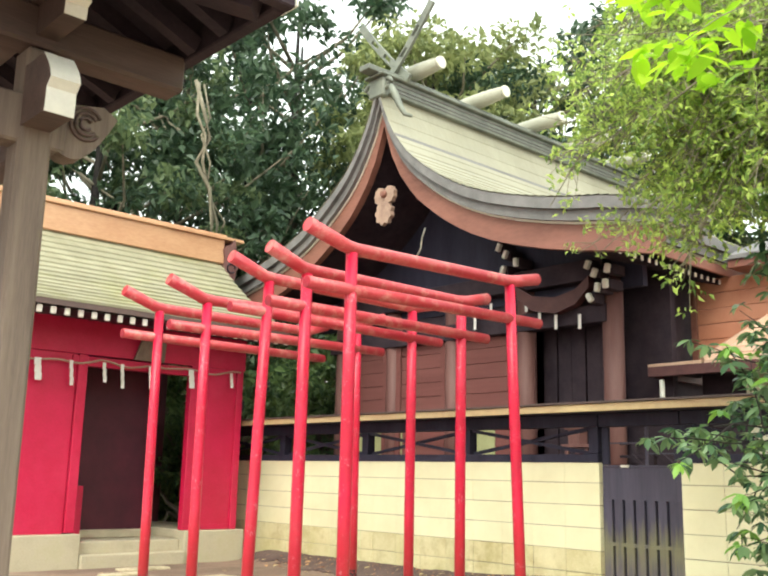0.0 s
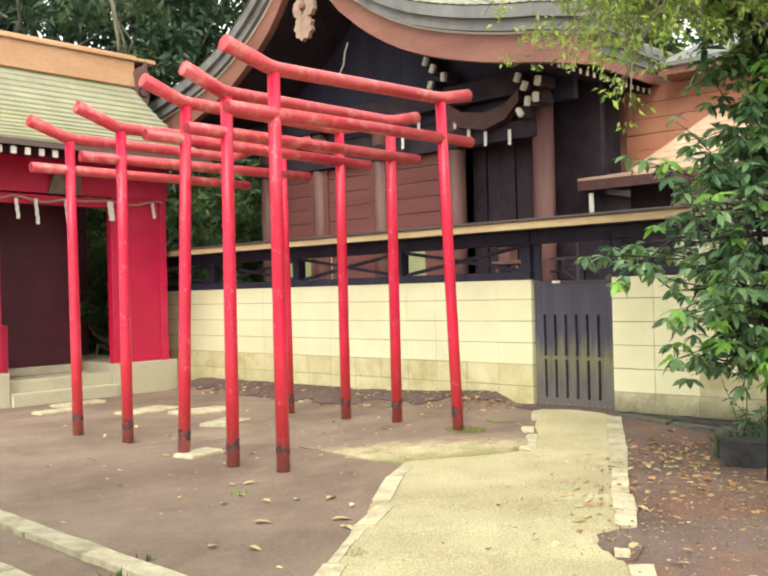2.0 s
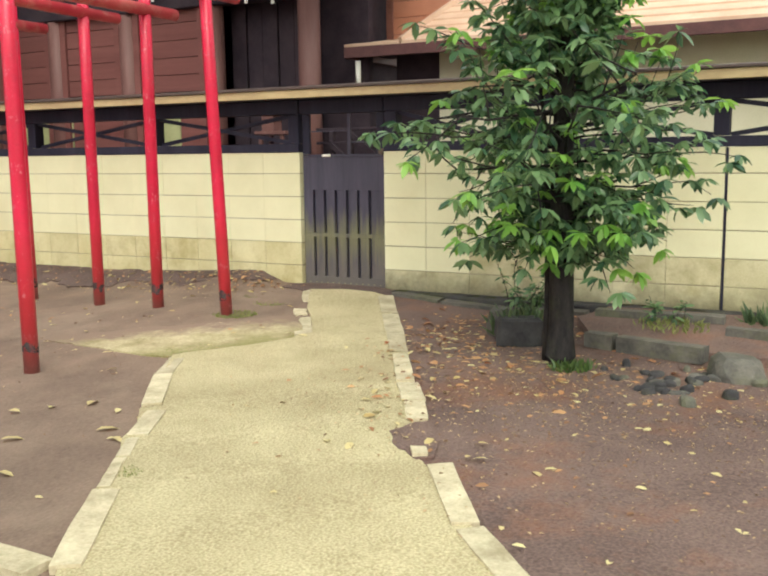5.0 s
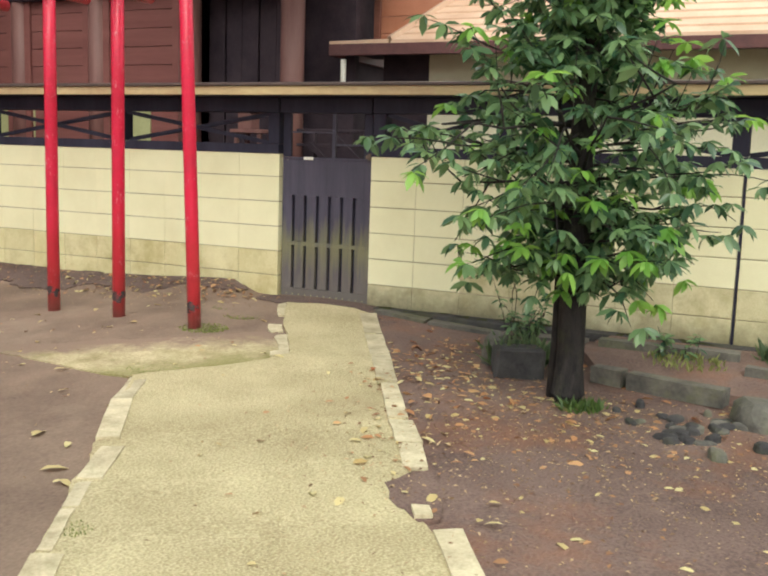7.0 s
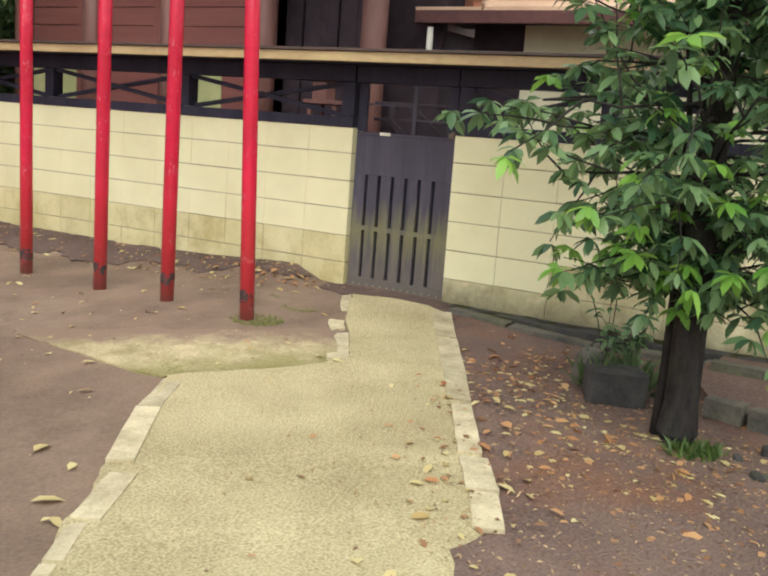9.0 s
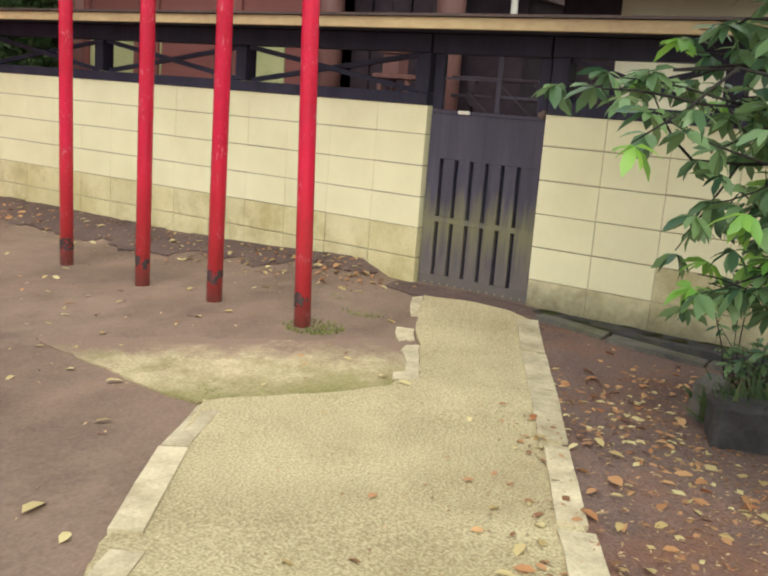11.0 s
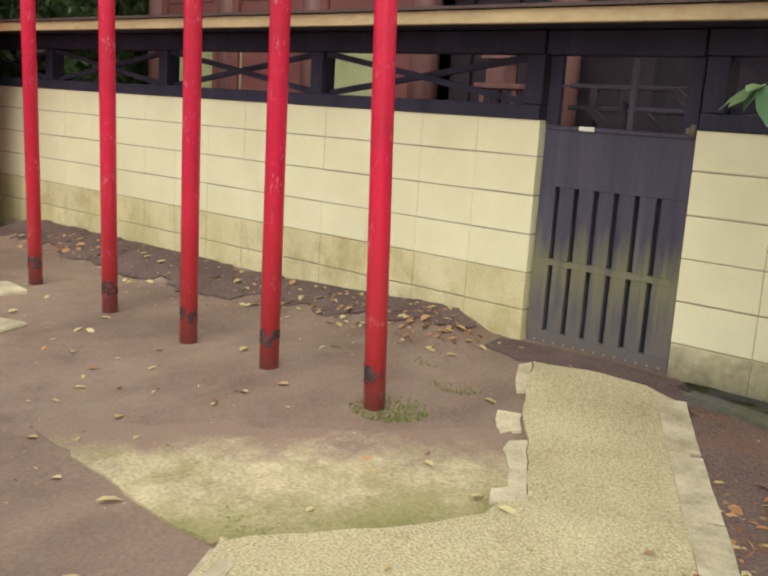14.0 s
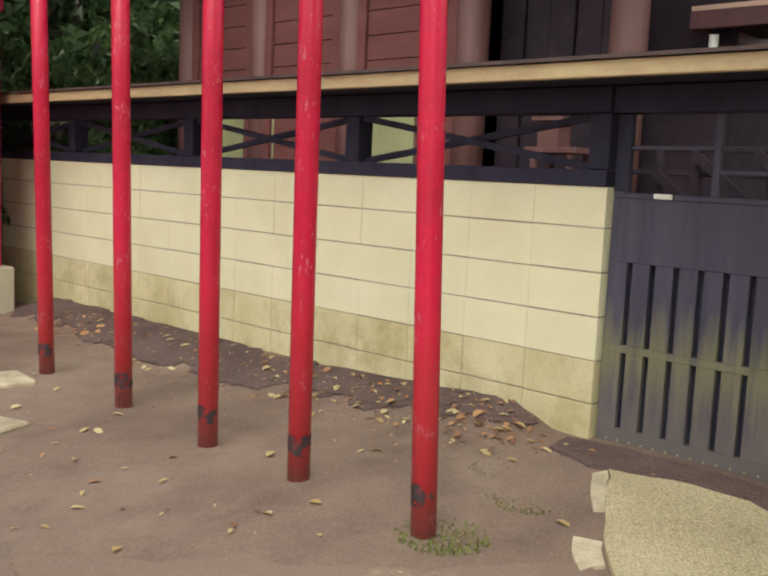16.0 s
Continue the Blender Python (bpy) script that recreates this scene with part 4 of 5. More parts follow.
        part("lower_panel", bx(8.975, 9.008, a, b, 0.95, 2.05, 0.004), M[mt], h, "olive-cream plaster panel with shade in its colour" if mt == "shaded_plaster" else "")
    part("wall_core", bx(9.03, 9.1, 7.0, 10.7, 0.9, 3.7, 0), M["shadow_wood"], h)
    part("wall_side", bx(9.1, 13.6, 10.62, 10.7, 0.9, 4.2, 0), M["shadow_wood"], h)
    # doorway bay, its shade put into the colour of planks and core
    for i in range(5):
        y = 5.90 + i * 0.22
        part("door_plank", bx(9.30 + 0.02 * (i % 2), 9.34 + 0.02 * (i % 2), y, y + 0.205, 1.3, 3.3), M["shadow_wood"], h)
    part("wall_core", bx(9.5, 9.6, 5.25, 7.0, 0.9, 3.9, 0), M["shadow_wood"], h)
    # stair railing behind the gate
    for y in (4.0, 4.45, 4.955, 5.175):
        part("rail_post", bx(8.50, 8.56, y - 0.025, y + 0.025, 1.142, 1.76), M["shadow_wood"], h)
    for z in (1.45, 1.60, 1.74):
        part("hand_rail", bx(8.51, 8.55, 3.96, 5.36, z, z + 0.03), M["shadow_wood"], h)
    for y0, z0, y1, z1 in ((5.19, 1.62, 4.98, 1.45), (4.93, 1.71, 4.60, 1.44), (4.60, 1.74, 4.20, 1.42)):
        part("stair_string", beam(bmesh.new(), (8.48, y0, z0), (8.48, y1, z1), 0.03, 0.05), M["shadow_wood"], h)
    part("floor", bx(8.3, 13.6, 5.26, 10.9, 1.02, 1.14, 0.01), M["hondo_wood"], h)
    part("landing", bx(8.35, 9.2, 3.96, 5.255, 1.02, 1.14, 0.01), M["hondo_wood"], h)
    part("wall_back", bx(13.4, 13.5, 5.5, 10.6, 0.9, 4.6, 0), M["shadow_wood"], h)
    part("wall_side", bx(9.6, 13.4, 5.5, 5.6, 0.9, 4.2, 0), M["shadow_wood"], h)
    part("base", bx(8.75, 13.5, 5.5, 10.8, 0.0, 0.62, 0.02), M["plinth"], h, "stone base")
    for y in (4.4, 5.72, 7.02, 8.3, 9.5, 10.66):
        part("floor_post", bx(8.5, 8.66, y - 0.08, y + 0.08, 0.1, 1.02), M["pillar_wood"], h)
    # brackets with pale tips
    for y, z, dy in ((7.19, 4.30, 25), (7.08, 4.19, 25), (6.91, 4.06, 0), (7.12, 3.99, 20), (5.82, 3.86, 25), (5.73, 3.75, 25), (5.58, 3.60, 0), (5.69, 3.57, 10), (5.80, 3.46, -30), (5.55, 3.78, 10)):
        br = part("bracket", bx(8.68, 8.95, y - 0.05, y + 0.05, z - 0.06, z + 0.06, 0.008), M["shadow_wood"], h)
        tip = part("bracket_tip", box(bmesh.new(), -0.03, 0.03, -0.034, 0.034, -0.056, 0.056, 0.012), M["white"], br, "white-painted bracket tip")
        tip.matrix_basis = pose(8.65, y, z, dy)
    for y, z in ((6.86, 3.52), (6.65, 3.38), (6.40, 3.25), (6.05, 3.22), (7.45, 3.52), (7.73, 3.38)):
        part("paper_streamer", bx(8.79, 8.795, y - 0.022, y + 0.022, z - 0.09, z + 0.09, 0), M["paper"], h, "white paper streamer")
    # rafter ends under the long eave
    e = None
    for i in range(40):
        x = 7.95 + i * 0.145
        if e is None:
            o = part("rafter", beam(bmesh.new(), (0, 5.02, 3.79), (0, 5.75, 3.99), 0.045, 0.06), M["shadow_wood"], h)
            t = part("rafter_end", bx(-0.02, 0.02, 5.005, 5.017, 3.765, 3.82, 0), M["white"], o, "white-painted rafter end")
            o.matrix_basis = pose(x, 0, 0)
            e, w = o.data, t.data
        else:
            o = share("rafter", e, pose(x, 0, 0), h)
            share("rafter_end", w, Matrix(), o)
    return h


main_hall()


# ---- annex with ribbed copper roof ----


def wooden_stand():
    t = thing("stand", "small reddish wooden offering stand on the hall's veranda", "stand")
    x, y = 8.75, 6.02
    for dx in (-0.1, 0.1):
        for dy in (-0.14, 0.14):
            part("leg", bx(x + dx - 0.02, x + dx + 0.02, y + dy - 0.02, y + dy + 0.02, 1.142, 1.72), M["pillar_wood"], t)
    part("shelf", bx(x - 0.14, x + 0.14, y - 0.2, y + 0.2, 1.722, 1.76), M["pillar_wood"], t)
    part("box", bx(x - 0.08, x + 0.08, y - 0.02, y + 0.14, 1.762, 1.93), M["pillar_wood"], t)
    part("lid", bx(x - 0.10, x + 0.10, y - 0.06, y + 0.18, 1.932, 1.96), M["pillar_wood"], t)


wooden_stand()


def annex():
    a = thing("annex", "low annex with ribbed reddish copper hip roof and siding", "annex")
    ex, ey, ez, slope, top = 9.25, 5.42, 2.68, 0.70, 2.6
    n = 22
    for i in range(n):
        d0, d1 = top * i / n, top * (i + 1) / n
        lift = 0.02
        z0, z1 = ez + slope * d0, ez + slope * d1
        ya, yb = 4.72 - 0.55 * d0, 4.72 - 0.55 * d1
        mesh_from("roof_rib", [(ex + d0, -7, z0 + lift), (ex + d0, ya, z0 + lift), (ex + d1, yb, z1), (ex + d1, -7, z1), (ex + d0, -7, z0 - 0.012), (ex + d0, ya, z0 - 0.012)], [(3, 2, 1, 0), (0, 1, 5, 4)], M["ribbed"], a)
    part("eave_roof", prism(bmesh.new(), [(ex - 0.01, 4.74, ez - 0.012), (10.28, 4.74, ez + 0.14), (10.28, 4.74, ez + 0.17), (ex - 0.01, 4.74, ez + 0.018)], (0, ey - 4.74, 0)), M["ribbed"], a)
    part("verge", beam(bmesh.new(), (ex, 4.73, ez + 0.03), (ex + top, 4.73 - 0.55 * top, ez + slope * top + 0.03), 0.06, 0.05), M["ribbed"], a)
    part("fascia", bx(ex - 0.02, ex + 0.03, -7, ey, ez - 0.13, ez - 0.014), M["dark_red"], a, "dark red fascia")
    part("fascia", bx(ex + 0.031, 12.9, ey - 0.05, ey, ez - 0.13, ez - 0.014), M["dark_red"], a, "dark red fascia")
    part("soffit", bx(ex + 0.032, 10.25, -7, ey - 0.06, ez - 0.06, ez - 0.03, 0), M["shadow_wood"], a)
    # upper gable with siding boards
    x = 10.30
    for i in range(6):
        z = 2.72 + i * 0.19
        part("siding_board", bx(x - 0.004 * (i % 2), x + 0.03, 2.6, 5.34, z, z + 0.184, 0.004), M["siding"], a)
    part("corner_board", bx(x - 0.03, x + 0.05, 5.342, 5.42, 2.72, 3.86), M["barge"], a)
    part("upper_eave", bx(9.92, 10.6, 2.4, 4.72, 3.868, 3.96), M["barge"], a, "red-brown eave board")
    part("upper_roof", prism(bmesh.new(), [(9.88, 2.38, 3.963), (12.6, 2.38, 5.0), (12.6, 2.38, 5.05), (9.88, 2.38, 4.01)], (0, 2.36, 0)), M["roof_grey"], a, "grey upper roof")
    part("wall", bx(9.9, 10.0, -7, 4.56, 0.0, ez - 0.04, 0), M["plaster"], a, "pale plaster wall")
    part("wall", bx(9.9, 10.0, 4.562, 5.1, 0.0, ez - 0.04, 0), M["shadow_wood"], a)
    part("gutter_pipe", tube(bmesh.new(), [(9.34, 5.30, 2.2), (9.30, 5.28, 2.52)], 0.03, 10), M["white"], a, "white downpipe")
    return a


annex()

# ---- trees ----


def branchy(rng, bm, start, way, length, radius, depth, tips, bend=0.35, seg=6):
    """One limb that wanders, then splits."""
    p = np.array(start, float)
    d = np.array(way, float)
    pts, rad = [tuple(p)], [radius]
    for k in range(4):
        d = d + rng.normal(size=3) * bend * 0.35
        d /= np.linalg.norm(d)
        p = p + d * length / 4
        pts.append(tuple(p))
        rad.append(radius * (1 - 0.16 * (k + 1)))
    tube(bm, pts, rad, seg)
    if depth == 0:
        tips.append((p, d))
        return
    for k in range(3):
        e = d + rng.normal(size=3) * 0.55
        e /= np.linalg.norm(e)
        i = 2 + k % 3
        branchy(rng, bm, pts[i], e, length * rng.uniform(0.5, 0.75), radius * 0.5, depth - 1, tips, bend, 5)


def near_tree():
    rng = np.random.default_rng(4)
    bx0, by0 = 5.50, 1.80
    g = ground_height(bx0, by0)
    t = thing("tree", "evergreen tree with dark trunk and glossy drooping leaves", "tree")
    bm = bmesh.new()
    tube(bm, [(bx0, by0, g - 0.05), (bx0, by0, g + 0.06), (bx0 + 0.005, by0, g + 0.3), (bx0 + 0.01, by0 + 0.01, g + 1.2), (bx0 + 0.04, by0, g + 2.2), (bx0 + 0.02, by0 + 0.03, g + 3.4), (bx0 + 0.05, by0, g + 4.6), (bx0 + 0.05, by0 + 0.05, g + 5.6)],
         [0.12, 0.095, 0.076, 0.070, 0.060, 0.045, 0.028, 0.008], 14)
    tube(bm, [(bx0 + 0.06, by0 + 0.11, g - 0.05), (bx0 + 0.05, by0 + 0.10, g + 0.35), (bx0 + 0.04, by0 + 0.10, g + 0.9), (bx0 + 0.03, by0 + 0.13, g + 1.5), (bx0 + 0.0, by0 + 0.2, g + 2.0)], [0.03, 0.022, 0.019, 0.014, 0.006], 8)
    part("trunk", bm, M["bark"], t)
    tube_b = bmesh.new()
    tips = []
    n = 250
    for i in range(n):
        z = 0.78 + 4.8 * (i / n) ** 1.25
        a = i * 2.399 + rng.uniform(-0.3, 0.3)
        reach = np.interp(z, (0.5, 0.75, 1.0, 1.35, 1.65, 1.82, 2.0, 3.2, 4.2, 5.6), (0.25, 0.5, 0.76, 1.02, 1.12, 0.85, 0.46, 0.5, 0.5, 0.3))
        L = reach * math.sqrt(rng.uniform(0.12, 1.0))
        d = np.array((math.cos(a), math.sin(a), rng.uniform(-0.12, 0.4)))
        d /= np.linalg.norm(d)
        branchy(rng, tube_b, (bx0 + 0.03, by0, g + z - 0.1), d, L * 0.72, 0.005 + 0.007 * L, 1, tips, 0.3, 5)
    part("branchwork", tube_b, M["bark"], t)
    P, N, A, S, new_flag = [], [], [], [], []
    for p, d in tips:
        # young shoots; the larger share high up paints the crown as sunlit
        fresh_or_sunlit = rng.random() < (0.27 if p[2] < 2.5 else 0.36)
        for q in range(3):
            c = p - d * q * 0.11 + rng.normal(size=3) * 0.025
            k = rng.integers(6, 10)
            for j in range(k):
                ang = j / k * math.tau + rng.uniform(-0.3, 0.3)
                out = np.array((math.cos(ang), math.sin(ang), rng.uniform(-1.15, 0.1)))
                out = out + d * 0.35
                P.append(c)
                A.append(out)
                N.append(np.array((0, 0, 1.0)) + rng.normal(size=3) * 0.35)
                S.append(rng.uniform(0.07, 0.125))
                new_flag.append(fresh_or_sunlit and q == 0)
    f = np.array(new_flag)
    P, N, A, S = map(np.array, (P, N, A, S))
    leaves("crown", P[~f], N[~f], A[~f], S[~f], M["leaf"], t, 0.38, True)["label"] = "dark glossy green leaves"
    leaves("young_and_sunlit", P[f], N[f], A[f], S[f], M["leaf_new"], t, 0.38, True)["label"] = "bright young leaves, more of them high up as sunlit foliage"
    return t


near_tree()


def overhanging_tree():
    """Stands beside the way; its bright low boughs reach over the path."""
    rng = np.random.default_rng(11)
    t = thing("tree", "tree with bright yellow-green leaves on overhanging boughs", "tree")
    bm = bmesh.new()
    tube(bm, [(3.3, -1.6, 0), (3.3, -1.55, 1.0), (3.2, -1.4, 2.2), (3.2, -1.3, 3.6), (3.2, -1.2, 5.0)], [0.13, 0.10, 0.085, 0.06, 0.02], 12)
    part("trunk", bm, M["bark"], t)
    bm = bmesh.new()
    tips = []
    for i in range(64):
        tgt = np.array((rng.uniform(1.7, 2.9), rng.uniform(0.2, 1.4), rng.uniform(2.5, 3.5)))
        s = np.array((3.2, -1.35, rng.uniform(1.9, 3.4)))
        d = tgt - s
        L = np.linalg.norm(d)
        trial, ends = bmesh.new(), []
        branchy(rng, trial, s, d / L, L * 0.66, 0.007, 1, ends, 0.2, 5)
        # boughs hang clear above the way
        ends = [(p, q) for p, q in ends if p[2] > 2.4 and p[2] - 1.34 > 0.44 * math.hypot(p[0] + 0.37, p[1] + 0.5) and math.atan2(p[1] + 0.5, p[0] + 0.37) < 0.62 and math.hypot(p[0] + 0.37, p[1] + 0.5) < 3.4]
        if len(ends) > 1:
            me = bpy.data.meshes.new("bough")
            trial.to_mesh(me)
            bm.from_mesh(me)
            bpy.data.meshes.remove(me)
            tips += ends
        trial.free()
    part("branchwork", bm, M["bark_pale"], t)
    P, N, A, S = [], [], [], []
    for p, d in tips:
        for q in range(3):
            c = p - d * q * 0.10
            for j in range(6):
                ang = rng.uniform(0, math.tau)
                P.append(c + rng.normal(size=3) * 0.03)
                A.append(np.array((math.cos(ang), math.sin(ang), rng.uniform(-0.5, 0.2))) + d * 0.5)
                N.append(np.array((0, 0, 1.0)) + rng.normal(size=3) * 0.3)
                S.append(rng.uniform(0.07, 0.12))
    leaves("crown", P, N, A, S, M["leaf_bright"], t, 0.42, True)["label"] = "bright yellow-green leaves"
    return t


overhanging_tree()


def fine_leaved_tree():
    """Leans over the bed from beside the wall; many small light leaves on thin twigs."""
    rng = np.random.default_rng(19)
    t = thing("tree", "slender tree with small light yellow-green leaves on thin twigs", "tree")
    x0, y0 = 6.25, -0.35
    g = ground_height(x0, y0)
    bm = bmesh.new()
    tube(bm, [(x0, y0, g - 0.05), (x0 - 0.05, y0 + 0.1, 1.0), (x0 - 0.2, y0 + 0.4, 2.2), (x0 - 0.5, y0 + 1.0, 3.4), (x0 - 0.8, y0 + 1.6, 4.6), (x0 - 1.0, y0 + 2.0, 5.4)], [0.10, 0.07, 0.042, 0.026, 0.016, 0.008], 12)
    part("trunk", bm, M["bark"], t)
    bm = bmesh.new()
    P, A, N, S = [], [], [], []
    for i in range(340):
        v = rng.normal(size=3)
        v /= np.linalg.norm(v)
        r = rng.uniform(0.35, 1.0)
        tip = np.array((5.0, 2.08, 3.62)) + v * r * np.array((1.0, 1.6, 1.25))
        if tip[2] < 2.75 and rng.random() < 0.85:
            continue
        k = rng.uniform(0.58, 0.95)
        s = np.array((x0 - 1.0 * k, y0 + 2.0 * k, 1.6 + 3.8 * k))
        mid = s * 0.45 + tip * 0.55 + np.array((0, 0, 0.25)) + rng.normal(size=3) * 0.08
        tube(bm, [tuple(s), tuple(mid), tuple(tip)], [0.012, 0.008, 0.003], 5)
        for q in range(24):
            f = rng.uniform(0.15, 1.0)
            c = mid + (tip - mid) * f + rng.normal(size=3) * 0.10
            w = rng.normal(size=3) * 0.5
            w[2] -= 0.25
            tube(bm, [tuple(mid + (tip - mid) * f * 0.9), tuple(c)], [0.003, 0.0015], 4, False)
            for j in range(7):
                P.append(c + w * 0.05 * j / 3 + rng.normal(size=3) * 0.022)
                A.append(rng.normal(size=3) + w)
                N.append(np.array((0, 0, 1.0)) + rng.normal(size=3) * 0.5)
                S.append(rng.uniform(0.035, 0.068))
    part("branchwork", bm, M["bark_pale"], t)
    leaves("crown", P, N, A, S, M["leaf_fine"], t, 0.45)["label"] = "small light yellow-green leaves"
    return t


fine_leaved_tree()


def forest_tree(seed, height, spread, mat, n_clump, per, size, low=0.25, trunk_r=0.22, label="tall dark evergreen tree of the shrine wood"):
    rng = np.random.default_rng(seed)
    t = thing("tree", label, "tree", "shrine wood")
    bm = bmesh.new()
    tube(bm, [(0, 0, -0.1), (0.05, 0, height * 0.3), (0.15, 0.1, height * 0.6), (0.1, 0.15, height * 0.95)], [trunk_r, trunk_r * 0.8, trunk_r * 0.5, 0.03], 10)
    part("trunk", bm, M["bark"], t)
    bm = bmesh.new()
    centres = []
    for i in range(n_clump):
        k = low + (1 - low) * rng.random() ** 0.8
        z = height * k
        r = spread * math.sqrt(max(0.05, 1 - ((k - 0.55) / 0.62) ** 2)) * rng.uniform(0.25, 1.0)
        a = rng.uniform(0, math.tau)
        c = np.array((r * math.cos(a), r * math.sin(a), z))
        centres.append(c)
        if i % 3 == 0:
            s = np.array((0.1, 0.1, max(z - 0.6 * r - 0.3, height * 0.2)))
            mid = (s + c) / 2 + rng.normal(size=3) * 0.25
            tube(bm, [tuple(s), tuple(mid), tuple(c)], [0.05, 0.035, 0.012], 5)
    part("branchwork", bm, M["bark_pale"], t)
    P, A, N, S = [], [], [], []
    for c in centres:
        w = rng.uniform(0.35, 0.75) * spread * 0.33
        q = unit(rng, per) * (rng.random((per, 1)) ** 0.5) * np.array((w, w, w * 0.6)) + c
        P.append(q)
        A.append(unit(rng, per) + np.array((0, 0, -0.35)))
        N.append(unit(rng, per) * 0.7 + np.array((0, 0, 0.8)))
        S.append(rng.uniform(size * 0.6, size * 1.2, per))
    ob = leaves("crown", np.concatenate(P), np.concatenate(N), np.concatenate(A), np.concatenate(S), mat, t, 0.5)
    return t


wood_a = forest_tree(1, 12.0, 3.6, M["leaf_far"], 85, 120, 0.26)
wood_b = forest_tree(2, 13.0, 3.4, M["leaf_far_dark"], 85, 110, 0.26)
wood_c = forest_tree(3, 11.0, 3.4, M["leaf_far_light"], 95, 130, 0.24, label="tall tree with light yellow-green foliage")
wood_d = forest_tree(7, 12.0, 3.4, M["leaf_far_dark"], 64, 64, 0.27, low=0.3, trunk_r=0.18, label="thinly leaved dark tree against the sky")
bush = forest_tree(5, 2.4, 1.1, M["leaf_bush"], 46, 90, 0.13, low=0.1, trunk_r=0.05, label="dense mid-green bush behind the shrine")
wood_a.matrix_basis = pose(5.0, 19.5, 0, 0, 0, 20)
wood_b.matrix_basis = pose(8.8, 18.5, 0, 0, 0, 50)
wood_c.matrix_basis = pose(14.6, 14.2, 0, 0, 0, 10) @ Matrix.Scale(1.05, 4)
wood_d.matrix_basis = pose(11.0, 16.8, 0, 0, 0, 0)
bush.matrix_basis = pose(7.7, 12.6, 0, 0, 0, 0)
for ob, x, y, a, k in ((wood_b, 2.6, 17.5, 130, 1.0), (wood_a, 7.2, 16.2, 200, 0.85), (wood_d, 13.6, 18.2, 160, 1.1), (wood_d, 12.4, 17.2, 250, 1.15), (wood_c, 17.2, 15.8, 250, 1.1),
                       (wood_b, 16.2, 12.3, 40, 0.84), (wood_a, 17.6, 12.2, 140, 0.8), (wood_b, 18.5, 10.5, 310, 1.05), (wood_a, 19.5, 6.5, 120, 1.0), (wood_b, 20.0, 2.0, 75, 1.0), (wood_c, 0.0, 20.0, 15, 1.0), 
                       (wood_a, -3.0, 18.0, 60, 1.0), (wood_d, 8.7, 15.6, 35, 0.85)):
    copy_thing(ob, pose(x, y, 0, 0, 0, a) @ Matrix.Scale(k, 4))
for x, y, a, k in ((8.4, 12.2, 90, 1.1), (7.2, 14.0, 30, 1.3), (9.4, 13.4, 200, 1.3), (5.9, 14.6, 140, 1.4), (8.3, 14.6, 250, 1.5), (10.5, 12.6, 10, 1.3), (7.9, 11.6, 10, 0.8), (4.4, 14.6, 70, 1.3), (11, 14.5, 0, 1.6), (6.6, 16.4, 10, 1.7), (8.2, 16.6, 100, 1.9), (9.9, 16.2, 220, 2.0), (11.6, 16.4, 160, 1.9), (7.4, 15.2, 300, 1.8), (9.0, 14.9, 45, 2.0), (3.2, 15.4, 90, 1.8), (12.8, 15.0, 120, 2.0)):
    copy_thing(bush, pose(x, y, 0, 0, 0, a) @ Matrix.Scale(k, 4))

# ---- water pavilion beside the start ----


